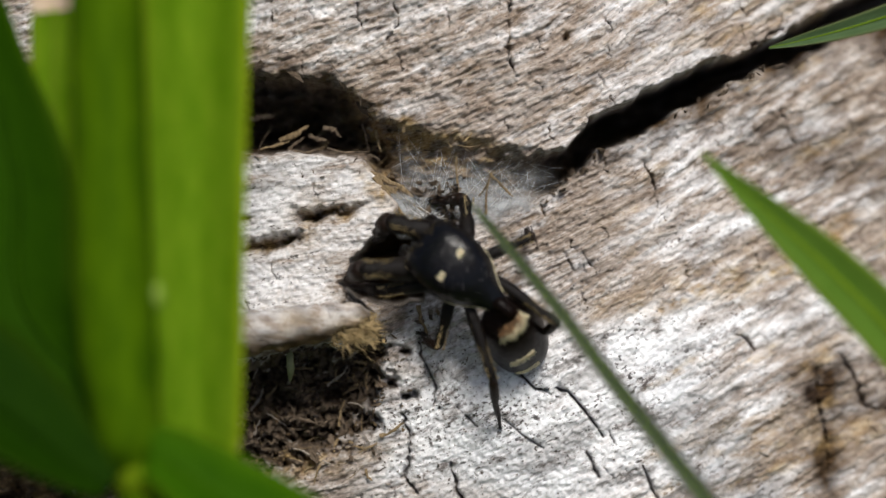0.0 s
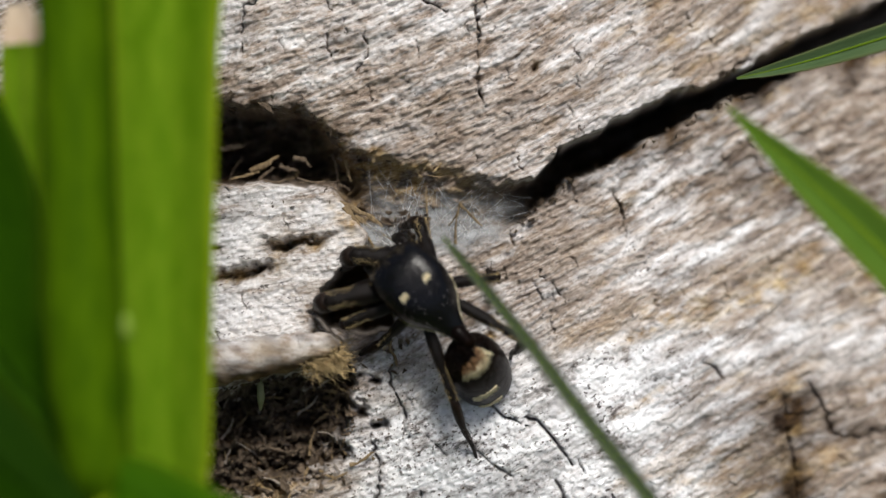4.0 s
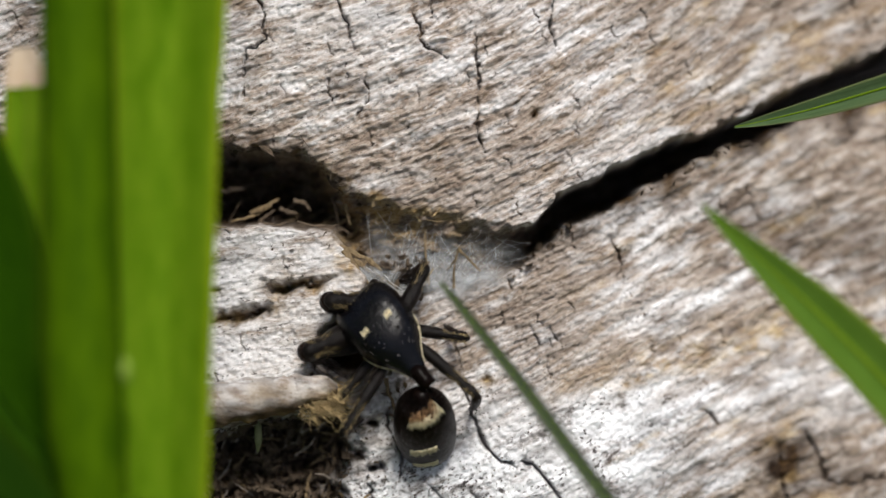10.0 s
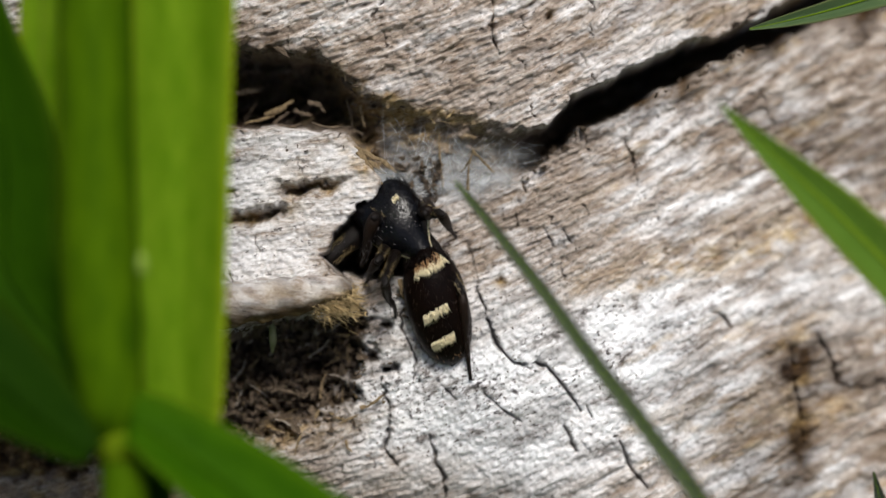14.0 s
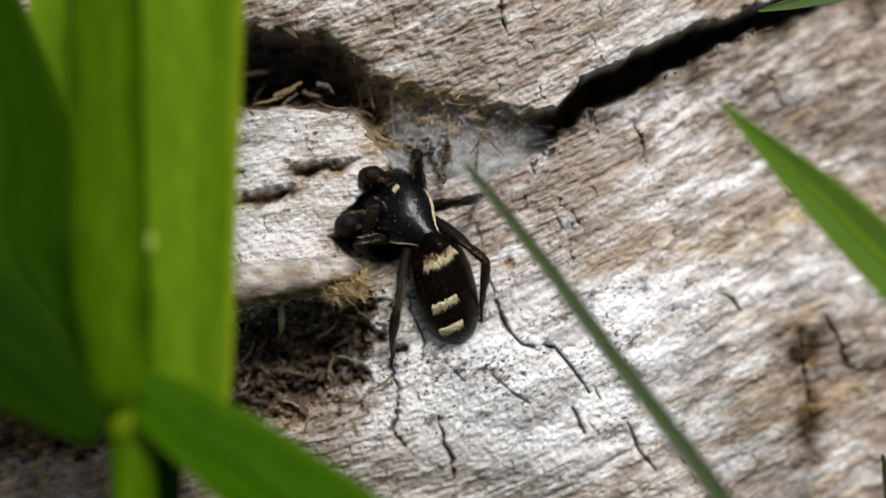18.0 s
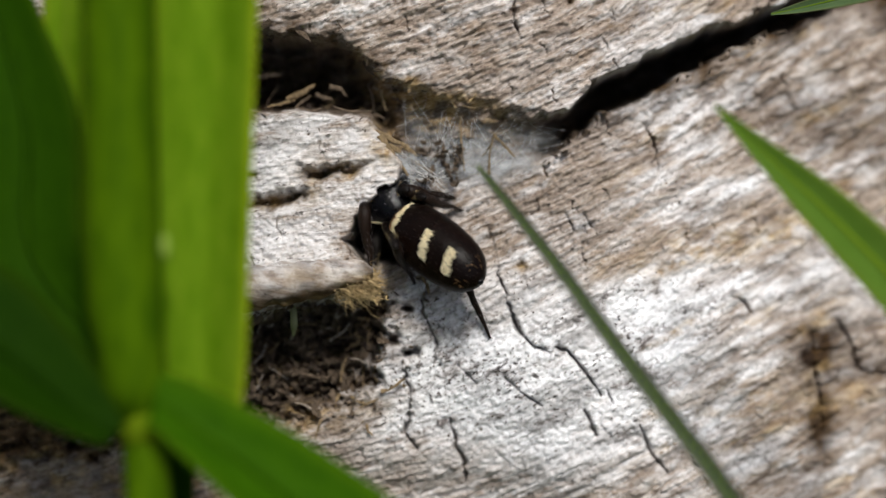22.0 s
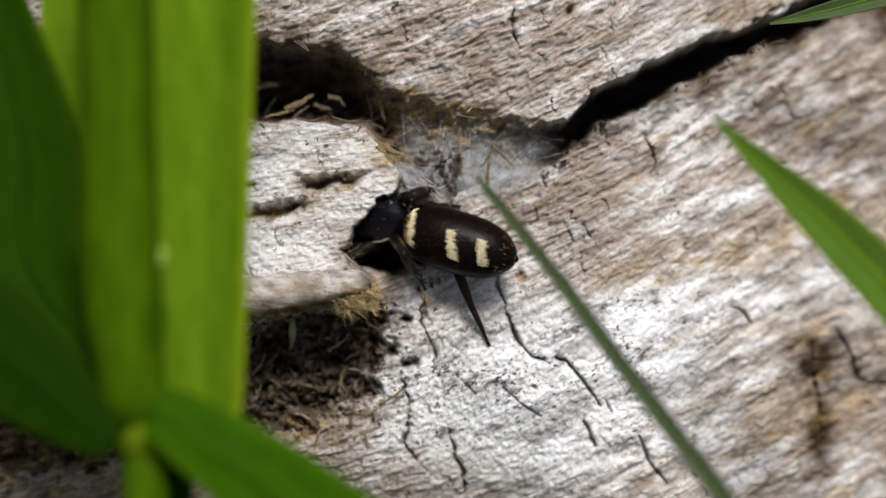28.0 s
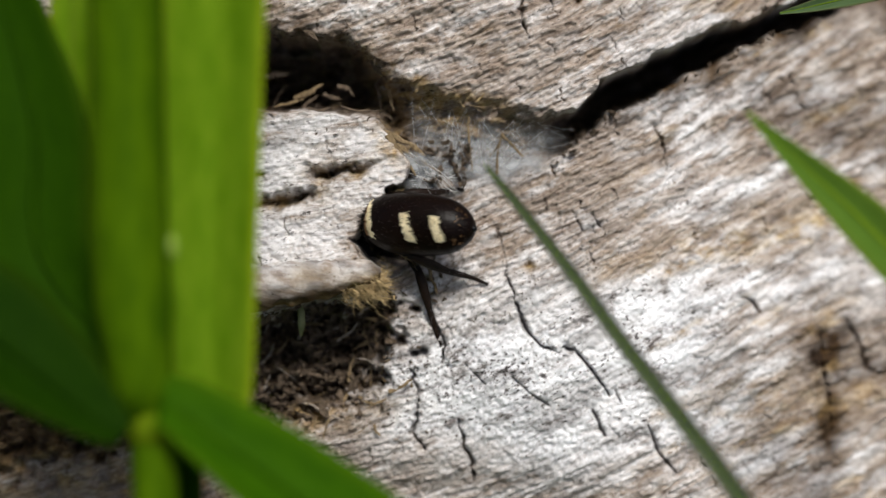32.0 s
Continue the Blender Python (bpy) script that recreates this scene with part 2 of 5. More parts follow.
GOLD = mottled("golden_hairs", (0.22, 0.15, 0.06), (0.50, 0.39, 0.20), 8.0, 0.4, 0.5, 0.01)
LEG = mottled("dark_leg", (0.0018, 0.0013, 0.0012), (0.007, 0.0045, 0.0035), 7.0, 0.32, 0.16, 0.04)
FOOT = mottled("reddish_foot", (0.003, 0.002, 0.0015), (0.020, 0.011, 0.007), 7.0, 0.45, 0.14, 0.02)


# ---- mesh helpers ----
def mesh_of(name, verts, faces, mat, smooth=True):
    me = bpy.data.meshes.new(name)
    me.from_pydata(verts, [], faces)
    for mt in (mat if isinstance(mat, (list, tuple)) else [mat]):
        me.materials.append(mt)
    if smooth:
        me.shade_smooth()
    me.update()
    return me


def part(name, me, parent, label="", m=None):
    ob = new(name, me)
    ob.parent = parent
    if m is not None:
        ob.matrix_basis = m
    return tagged(ob, label)


def thing(name, label, category, m=None, data=None, group="", kind=""):
    ob = new(name, data)
    if m is not None:
        ob.matrix_world = m
    return tagged(ob, label, category, group, kind)


class Shape:
    """Gathers rings, tubes and slivers, in millimetres, into one mesh."""

    def __init__(self):
        self.v, self.f = [], []

    def tube(self, centres, radii, sides=10, up=Vector((0, 0, 1)), cap=True):
        """radii: one number, or (across, along up), for each centre."""
        start = len(self.v)
        pts = [Vector(c) for c in centres]
        for i, c in enumerate(pts):
            d = (pts[min(i + 1, len(pts) - 1)] - pts[max(i - 1, 0)]).normalized()
            side = d.cross(up)
            side = side.normalized() if side.length > 1e-6 else d.orthogonal().normalized()
            top = side.cross(d)
            ra, rb = radii[i] if isinstance(radii[i], tuple) else (radii[i], radii[i])
            for k in range(sides):
                a = 2 * math.pi * k / sides
                self.v.append(c + side * (ra * math.cos(a)) + top * (rb * math.sin(a)))
        for i in range(len(pts) - 1):
            for k in range(sides):
                a, b = start + i * sides + k, start + i * sides + (k + 1) % sides
                self.f.append((a, b, b + sides, a + sides))
        if cap:
            self.f.append(tuple(start + k for k in reversed(range(sides))))
            self.f.append(tuple(start + (len(pts) - 1) * sides + k for k in range(sides)))
        return self

    def sliver(self, base, tip, width, normal):
        """A thin three-sided hair or scale from base to tip."""
        base, tip, n = Vector(base), Vector(tip), Vector(normal)
        side = (tip - base).cross(n)
        side = side.normalized() * width if side.length > 1e-9 else Vector((width, 0, 0))
        mid = base.lerp(tip, 0.4) + n * width * 0.6
        s = len(self.v)
        self.v += [base - side * 0.5, base + side * 0.5, mid, tip]
        self.f += [(s, s + 1, s + 2), (s, s + 2, s + 3), (s + 1, s + 3, s + 2), (s, s + 3, s + 1)]
        return self

    def mesh(self, name, mat, smooth=True):
        return mesh_of(name, [tuple(c * MM for c in p) for p in self.v], self.f, mat, smooth)


# ---- the log ----
def hashed(ix, iy, seed):
    h = (ix.astype(np.int64) * 374761393 + iy.astype(np.int64) * 668265263 + seed * 974634521) & 0x7FFFFFFF
    h = ((h ^ (h >> 13)) * 1274126177) & 0x7FFFFFFF
    return ((h ^ (h >> 16)) & 0xFFFFF) / 0xFFFFF


def field(x, y, seed):
    """Smooth noise between -1 and 1."""
    ix, iy = np.floor(x), np.floor(y)
    fx, fy = x - ix, y - iy
    ux, uy = fx * fx * (3 - 2 * fx), fy * fy * (3 - 2 * fy)
    a, b = hashed(ix, iy, seed), hashed(ix + 1, iy, seed)
    c, d = hashed(ix, iy + 1, seed), hashed(ix + 1, iy + 1, seed)
    return (a + (b - a) * ux + (c - a) * uy + (a - b - c + d) * ux * uy) * 2 - 1


def layered(x, y, seed, n=4, gain=0.5):
    total, amp = 0, 1.0
    for i in range(n):
        total = total + amp * field(x * 2 ** i + 17.3 * i, y * 2 ** i - 9.1 * i, seed + i)
        amp *= gain
    return total


def step(a, b, x):
    t = np.clip((x - a) / (b - a), 0, 1)
    return t * t * (3 - 2 * t)


def to_segments(x, y, pts):
    best = np.full(x.shape, 1e9)
    for (ax, ay), (bx, by) in zip(pts[:-1], pts[1:]):
        dx, dy = bx - ax, by - ay
        t = np.clip(((x - ax) * dx + (y - ay) * dy) / (dx * dx + dy * dy), 0, 1)
        best = np.minimum(best, (x - ax - t * dx) ** 2 + (y - ay - t * dy) ** 2)
    return np.sqrt(best)


def inside(x, y, pts):
    """Distance to an outline, positive within it."""
    d = to_segments(x, y, pts + pts[:1])
    odd = np.zeros(x.shape, bool)
    for (ax, ay), (bx, by) in zip(pts, pts[1:] + pts[:1]):
        if ay != by:
            odd ^= ((ay > y) != (by > y)) & (x < (bx - ax) * (y - ay) / (by - ay) + ax)
    return np.where(odd, d, -d)


UPPER_EDGE = [(-400, 130), (300, 140), (408, 152), (492, 158), (569, 173), (611, 203), (665, 233), (725, 254), (797, 260), (881, 287),
              (917, 299), (950, 290), (966, 275), (997, 237), (1093, 192), (1208, 141), (1310, 109), (1412, 52), (1570, -18), (2000, -190)]
LOWER_EDGE = [(-400, 300), (400, 290), (560, 293), (600, 300), (640, 345), (668, 380), (700, 405), (760, 415), (830, 405), (900, 383), (940, 358),
              (959, 335), (1017, 288), (1112, 243), (1208, 192), (1297, 150), (1386, 118), (1475, 84), (1570, 44), (2000, -90)]
PLANK = [(-500, 300), (400, 288), (560, 292), (603, 302), (640, 345), (668, 382), (654, 412), (625, 442), (602, 463), (592, 478), (564, 518),
         (592, 548), (618, 572), (612, 600), (560, 612), (480, 636), (400, 662), (300, 690), (-500, 790)]
HOLE = [(652, 410), (602, 463), (592, 478), (562, 518), (594, 550), (650, 562), (700, 548), (716, 490), (700, 440)]
PIT = [(-500, 800), (300, 700), (400, 664), (480, 638), (560, 614), (600, 604), (640, 630), (622, 664), (646, 704), (600, 736), (604, 768), (548, 792), (500, 806), (440, 836),
       (385, 850), (200, 900), (-500, 990)]
CRACKS = [   # width, depth, course
    (7, 0.55, [(699, 600), (693, 640), (722, 700), (728, 745)]),
    (9, 0.70, [(832, 580), (853, 627), (861, 667), (891, 702), (937, 722)]),
    (7, 0.45, [(757, 734), (775, 752), (795, 772)]),
    (6, 0.40, [(847, 763), (879, 792), (914, 813)]),
    (13, 0.60, [(664, 734), (672, 778), (676, 824), (670, 862), (690, 891)]),
    (10, 0.60, [(751, 839), (757, 882), (774, 912), (776, 950)]),
    (8, 0.70, [(909, 708), (957, 714), (987, 749), (1017, 794)]),
    (6, 0.40, [(1026, 780), (1036, 805)]),
    (8, 0.50, [(987, 818), (1008, 863)]),
    (8, 0.50, [(1086, 845), (1104, 893), (1136, 930)]),
    (9, 0.45, [(1390, 680), (1400, 760), (1408, 850)]),
    (8, 0.5, [(1430, 648), (1460, 696), (1472, 743), (1514, 749), (1600, 730)]),
    (8, 0.4, [(1244, 612), (1270, 625), (1286, 648)]),
    (7, 0.5, [(456, -120), (483, -90), (486, -36), (456, -12), (450, 66)]),
    (6, 0.5, [(612, -110), (625, -60), (638, -18)]),
    (5, 0.4, [(593, 15), (600, 50), (605, 84)]),
    (5, 0.4, [(665, 39), (662, 70), (650, 102)]),
    (6, 0.5, [(746, -78), (761, -24), (797, -6)]),
    (5, 0.4, [(752, 48), (752, 76)]),
    (6, 0.5, [(773, -140), (779, -72)]),
    (6, 0.5, [(851, -42), (860, 30), (854, 128), (866, 161)]),
    (8, 0.5, [(994, -140), (985, -63), (997, -18)]),
    (7, 0.45, [(1091, 310), (1108, 345), (1113, 392)]),
    (6, 0.3, [(955, 477), (971, 505)]),
    (6, 0.3, [(981, 467), (1006, 502)]),
    (9, 0.6, [(1262, 130), (1300, 108), (1340, 84)]),
    (8, 0.6, [(1316, 120), (1360, 96), (1404, 68)]),
    (5, 0.35, [(820, 500), (832, 545), (828, 580)]),
]


def grain_of(x, y):
    """Distances along and across the fibres, in millimetres."""
    wob = 11 * layered(x / 330, y / 240, 3, 2) + 2.5 * field(x / 60, y / 30, 8)
    turn = np.radians(19 + 6 * step(600, 1500, x) - 11 * (inside(x, y, PLANK) > 0))
    c, s = np.cos(turn), np.sin(turn)
    yy = y + wob
    return ((x * c - yy * s) * UNIT, (x * s + yy * c) * UNIT)


def relief(x, y):
    """Height over the face in millimetres, with the masks of silvered skin and of rot with painted shade."""
    jag = 6 * layered(x / 26, y / 26, 11, 3)
    soft = 10 * layered(x / 70, y / 70, 21, 2)
    al, ac = grain_of(x, y)
    up = (np.interp(x, [p[0] for p in UPPER_EDGE], [p[1] for p in UPPER_EDGE]) + 7 - y + jag + soft * 0.5) * 0.85
    low = (y - np.interp(x, [p[0] for p in LOWER_EDGE], [p[1] for p in LOWER_EDGE]) + jag * (1 + 0.4 * step(900, 980, x)) + soft * 0.5 * step(900, 980, x)) * 0.85
    plank = inside(x + jag, y + jag * 0.8, PLANK)
    hole = inside(x + jag * 1.2, y + jag, HOLE)
    pit = inside(x + jag * 1.8 + soft * 1.6, y + jag * 1.5 + soft, PIT) + 17 * layered(x / 24, y / 20, 213, 3, 0.6)
    sag = -((y - 441) * UNIT) ** 2 / (2 * LOG_R)
    # the three slabs, then what lies between and below them
    swell = 0.28 * layered(x / 420, y / 330, 31, 3)
    upper = 0.95 - 0.35 * step(900, 1500, x) + swell
    lower = swell * 0.8 - 0.25 * step(500, 0, x) + 0.25 * np.exp(-((x - 900) / 260) ** 2 - ((y - 760) / 130) ** 2)
    lower = lower - 0.5 * step(900, 985, y - 0.12 * (x - 700)) * step(1400, 1000, x)
    gap = np.interp(x, [-400, 560, 650, 760, 900, 950, 1010, 2000], [-4.2, -3.6, -0.9, -0.35, -0.6, -3.0, -6.0, -6.3])
    gap = gap + 0.25 * layered(x / 45, y / 22, 41, 3) + 0.10 * layered(x / 9, y / 7, 42, 2) + 1.3 * step(52, 18, -up) * step(650, 600, x) + 0.55 * layered(x / 30, y / 13, 45, 3, 0.6) * step(670, 590, x) + 1.2 * step(24, 8, -low) * step(640, 590, x)
    h = gap + (lower - gap) * step(np.interp(x, [930, 1000], [-16, -7]), 6, low)
    top = 0.85 + 0.2 * swell + 0.25 * np.exp(-((plank - 42) / 34) ** 2) * step(505, 580, y - 0.1 * (x - 500)) * step(640, 585, x)
    h = h + (top - h) * step(-5, 9, plank) 
    h = h + (upper - h) * step(np.interp(x, [540, 620, 850, 910], [-6, -40, -48, -7]) + soft, 7, up)
    h = h + (-3.8 - h) * step(-4, 7, hole) * step(-14, 6, -plank + 8)
    rubble = -1.15 + 0.65 * layered(x / 22, y / 16, 51, 4) - 0.5 * step(0, 60, pit) * step(760, 640, y)
    h = h + (rubble - h) * step(-26, 30, pit) * step(6, -6, plank)
    # fibres, flakes, cracks
    solid = 1 - 0.6 * step(0, 10, pit)
    chalk = np.exp(-((x - 900) / 300) ** 4 - ((y - 775 + 0.10 * (x - 900)) / 165) ** 4) + 0.6 * np.exp(-((x - 1150) / 170) ** 2 - ((y - 620) / 70) ** 2)
    chalk = chalk + 0.55 * np.exp(-((x - 1230) / 160) ** 2 - ((y - 455) / 55) ** 2) + 0.5 * np.exp(-((x - 1450) / 90) ** 2 - ((y - 580) / 60) ** 2)
    chalk = chalk + 0.5 * np.exp(-((x - 770) / 150) ** 4 - ((y - 790) / 95) ** 4)
    patch = layered(al / 1.1, ac / 0.42, 183, 3, 0.6)
    chalk = chalk + (0.50 * step(940, 1100, x) * step(1150, 1450, x + y) * step(1560, 1250, x) + 0.22 * step(-8, 12, up)) * step(0.0, 0.5, patch)
    chalk = chalk * (0.85 + 0.45 * layered(al / 1.4, ac / 0.7, 181, 3, 0.6)) * step(10, -10, plank)
    chalk = np.clip(chalk, 0, 1)
    lined = (1 - 0.75 * chalk) * (1 - 0.7 * step(900, 1150, x)) * (1 - 0.55 * step(0, 10, plank))
    h = h + solid * lined * (0.042 * layered(al / 1.0, ac / 0.22, 61, 3) + 0.055 * layered(al / 0.36, ac / 0.09, 71, 2))
    h = h + 0.05 * layered(al / 1.3, ac / 0.8, 182, 4, 0.6) * chalk
    scaly = step(850, 1250, x + 0.3 * y - 100)
    flake = layered(al / 0.95, ac / 0.34, 81, 3, 0.6) * scaly + layered(al / 0.60, ac / 0.17, 84, 3, 0.7) * (1 - scaly)
    h = h + solid * (1 - 0.7 * chalk) * (1 - 0.5 * step(0, 10, plank)) * (0.050 + 0.070 * scaly) * np.tanh(flake * 1.5)
    h = h + solid * (0.042 * field(x / 5.5, y / 5.5, 141) + 0.036 * field(x / 12, y / 9, 142))
    col = al / 0.8 + 0.10 * field(al * 2, ac * 6, 130) + 0.05 * field(al * 5, ac * 14, 133)
    row = ac / 0.7 + hashed(np.floor(col), np.floor(col) * 0, 134)
    pick = hashed(np.floor(col), np.floor(row), 135)
    off = np.abs(col - np.floor(col) - 0.25 - 0.5 * hashed(np.floor(col), np.floor(row), 136))
    mid = 1 - np.abs(2 * (row - np.floor(row)) - 1)
    check = step(0.030, 0.006, off) * (pick > 0.80) * step(0.1, 0.6, mid)
    h = h - 0.20 * check * solid * (1 - 0.8 * chalk)
    wide = 5 * field(x / 30, y / 30, 91) + 5.0 * field(x / 12, y / 12, 92) + 2.0 * field(x / 5, y / 5, 95)
    ragged = np.clip(0.36 + 0.34 * field(x / 16, y / 16, 93) + 0.2 * field(x / 6, y / 6, 94), 0.05, 1)
    cut, bored, halo = np.zeros(x.shape), np.zeros(x.shape), np.zeros(x.shape)
    for width, depth, course in CRACKS:
        d = to_segments(x + wide, y + wide, course)
        ends = np.minimum(np.hypot(x - course[0][0], y - course[0][1]), np.hypot(x - course[-1][0], y - course[-1][1]))
        k = np.exp(-(d / (0.8 * width * ragged * (0.45 + 0.55 * step(0, 45, ends)))) ** 2)
        h = h - 0.75 * depth * k - 0.04 * np.exp(-(d / (1.9 * width * ragged + 1)) ** 2)
        cut = np.maximum(cut, k)
    for cx, cy, rx, ry, lean, depth in ((514, 406, 24, 13, 0.1, 1.2), (552, 396, 40, 8, 0.16, 0.8), (474, 444, 32, 11, 0.16, 0.9), (425, 453, 42, 10, 0.16, 0.9), (958, 98, 7, 7, 0, 0.5),
                                         (870, 560, 7, 6, 0, 0.3), (400, 405, 12, 6, 0, .3)):
        dx, dy = x - cx + wide, y - cy + wide
        k = np.exp(-(((dx - dy * lean) / rx) ** 2 + ((dy + dx * lean) / ry) ** 2))
        h = h - 0.8 * depth * k
        halo = np.maximum(halo, np.exp(-((dx / (1.7 * rx)) ** 2 + ((dy + dx * lean) / (1.6 * ry)) ** 2)))
        bored = np.maximum(bored, k)
    # silvered skin, decay, and shade painted into the split, cracks and hole
    pale = 0.42 + 0.22 * layered(x / 300, y / 240, 101, 2)
    pale = pale + (0.42 + 0.30 * layered(al / 3.0, ac / 0.45, 207, 3)) * step(0, 20, plank) * step(640, 560, y) - 0.12 * step(0, 20, up) - 0.08 * step(1100, 1350, x)
    pale = pale + 0.50 * np.exp(-((x - 900) / 230) ** 2 - ((y - 800) / 130) ** 2) + 0.40 * np.exp(-((x - 1230) / 150) ** 2 - ((y - 470) / 70) ** 2)
    pale = pale + 0.35 * np.exp(-((x - 1170) / 130) ** 2 - ((y - 640) / 60) ** 2)
    pale = pale - 0.55 * np.exp(-((x - 1000) / 170) ** 2 - ((y - 425) / 70) ** 2) - 0.45 * np.exp(-((x - 1250) / 220) ** 2 - ((y - 560 + 0.25 * (x - 1250)) / 40) ** 2)
    pale = pale - 0.60 * np.exp(-((x - 1400) / 150) ** 2 - ((y - 760) / 150) ** 2) - 0.35 * step(1080, 1250, x) * step(420, 300, y) - 0.12 * np.exp(-((x - 780) / 250) ** 2 - ((y - 190) / 60) ** 2)
    pale = pale - 0.5 * step(120, 10, low) * step(1080, 1260, x) - 0.22 * np.exp(-((x - 1290) / 130) ** 2 - ((y - 740) / 160) ** 2)
    corner = step(400, 250, x) * step(770, 870, y) * (0.75 + 0.5 * layered(x / 40, y / 30, 221, 3))
    pale = pale - 0.5 * corner
    lumps = np.tanh(2.2 * layered(al / 1.25, ac / 0.46, 220, 3, 0.55))
    pale = pale + lumps * (0.10 + 0.22 * step(930, 1150, x)) * step(0, 20, low) * step(8, -8, plank)
    pale = pale + 0.5 * np.exp(-((x - 979) / 17) ** 4 - ((y - 486) / 14) ** 4)
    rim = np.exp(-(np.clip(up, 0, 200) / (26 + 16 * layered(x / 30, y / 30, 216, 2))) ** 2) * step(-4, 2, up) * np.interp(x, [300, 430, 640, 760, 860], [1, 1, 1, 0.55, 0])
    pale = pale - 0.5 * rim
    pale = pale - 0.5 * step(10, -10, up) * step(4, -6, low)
    band = np.exp(-((y - 545 + 0.30 * (x - 1050) + 14 * field(x / 70, y / 40, 201)) / 36) ** 2) * step(930, 1020, x) * step(1560, 1400, x)
    pale = pale - 0.55 * band - 0.25 * np.exp(-((x - 1180) / 150) ** 2 - ((y - 400) / 60) ** 2)
    bulge = np.exp(-((x - 785) / 105) ** 2 - ((y - 900) / 42) ** 2)
    pale = pale - 0.35 * bulge
    chalk = chalk * (1 - 0.55 * bulge)
    foot = step(880, 1000, y - 0.10 * (x - 900) + 24 * layered(x / 60, y / 40, 205, 2))
    pale = pale - 0.25 * foot
    grimy = np.exp(-((x - 665) / 62) ** 2 - ((y - 640) / 100) ** 2) * (0.42 + 0.5 * layered(x / 30, y / 24, 209, 3))
    grimy = np.clip(np.maximum(grimy, np.exp(-((x - 545) / 75) ** 2 - ((y - 825) / 55) ** 2) * (0.35 + 0.6 * layered(x / 30, y / 24, 210, 3))), 0, 1)
    pale = pale - 0.40 * grimy - 0.28 * np.exp(-((x - 990) / 210) ** 2 - ((y - 490) / 110) ** 2)
    chalk = chalk * (1 - 0.8 * band) * (1 - 0.7 * foot) * (1 - 0.75 * grimy)
    pale = pale + 0.22 * np.exp(-((x - 1080) / 260) ** 2 - ((y - 640) / 190) ** 2) - 0.42 * step(1100, 1450, x) * step(360, 120, y)
    pale = pale - 0.25 * np.exp(-((x - 560) / 130) ** 2 - ((y - 840) / 70) ** 2)
    # the split: decayed brown wood, darkened further for its deep shade
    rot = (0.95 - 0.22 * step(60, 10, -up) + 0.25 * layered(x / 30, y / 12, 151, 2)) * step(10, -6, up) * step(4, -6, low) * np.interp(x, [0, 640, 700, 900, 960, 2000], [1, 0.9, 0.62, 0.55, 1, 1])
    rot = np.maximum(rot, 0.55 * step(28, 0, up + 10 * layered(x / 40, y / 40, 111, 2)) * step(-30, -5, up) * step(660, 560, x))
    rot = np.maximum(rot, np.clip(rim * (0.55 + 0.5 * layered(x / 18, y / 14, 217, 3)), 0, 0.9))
    # shade put into the colour of cracks, checks and the hole
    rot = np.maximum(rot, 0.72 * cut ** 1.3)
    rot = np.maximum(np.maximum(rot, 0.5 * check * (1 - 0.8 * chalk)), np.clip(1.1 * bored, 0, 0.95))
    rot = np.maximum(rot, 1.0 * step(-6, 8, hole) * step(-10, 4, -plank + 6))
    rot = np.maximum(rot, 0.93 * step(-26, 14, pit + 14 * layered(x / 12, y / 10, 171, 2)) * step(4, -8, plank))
    # lower edge of the plank: underside shade as colour
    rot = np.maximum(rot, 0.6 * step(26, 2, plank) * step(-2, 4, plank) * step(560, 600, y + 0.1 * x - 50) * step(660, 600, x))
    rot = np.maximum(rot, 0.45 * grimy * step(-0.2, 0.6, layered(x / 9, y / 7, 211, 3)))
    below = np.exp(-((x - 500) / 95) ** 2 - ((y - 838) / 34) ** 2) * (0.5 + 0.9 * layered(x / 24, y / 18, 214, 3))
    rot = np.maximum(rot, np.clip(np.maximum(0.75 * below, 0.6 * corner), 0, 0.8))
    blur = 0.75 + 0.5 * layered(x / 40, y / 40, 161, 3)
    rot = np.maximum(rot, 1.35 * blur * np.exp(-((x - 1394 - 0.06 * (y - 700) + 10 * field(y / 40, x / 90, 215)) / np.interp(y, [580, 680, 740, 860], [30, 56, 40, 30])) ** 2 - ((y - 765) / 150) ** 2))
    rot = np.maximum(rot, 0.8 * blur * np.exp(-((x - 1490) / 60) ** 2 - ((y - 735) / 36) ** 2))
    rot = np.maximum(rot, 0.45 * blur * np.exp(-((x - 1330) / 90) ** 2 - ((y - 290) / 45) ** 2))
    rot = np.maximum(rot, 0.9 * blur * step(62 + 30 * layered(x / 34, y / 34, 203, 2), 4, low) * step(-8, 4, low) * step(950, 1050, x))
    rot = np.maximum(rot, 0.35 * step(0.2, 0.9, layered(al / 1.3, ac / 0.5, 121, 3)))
    torn = layered(x / 22, y / 14, 191, 3, 0.6)
    ochre = 0.8 * step(16, -8, up) * step(-72, -40, up) * np.interp(x, [520, 600, 660, 780, 880], [0.1, 0.5, 1, 0.9, 0])
    ochre = ochre + 0.9 * np.exp(-((x - 625) / 26) ** 2 - ((y - 345) / 36) ** 2) + 0.6 * np.exp(-((x - 470) / 150) ** 2 - ((y - 838 + 0.12 * (x - 470)) / 26) ** 2)
    ochre = ochre + 0.5 * corner + 0.55 * halo + 0.16 * band + 0.42 * np.exp(-((x - 1280) / 170) ** 2 - ((y - 520 + 0.25 * (x - 1280)) / 26) ** 2) + 0.4 * np.exp(-((x - 1290) / 110) ** 2 - ((y - 800) / 36) ** 2)
    ochre = ochre + 0.35 * step(0.25, 0.9, layered(al / 1.6, ac / 0.45, 192, 3)) * step(950, 1150, x)
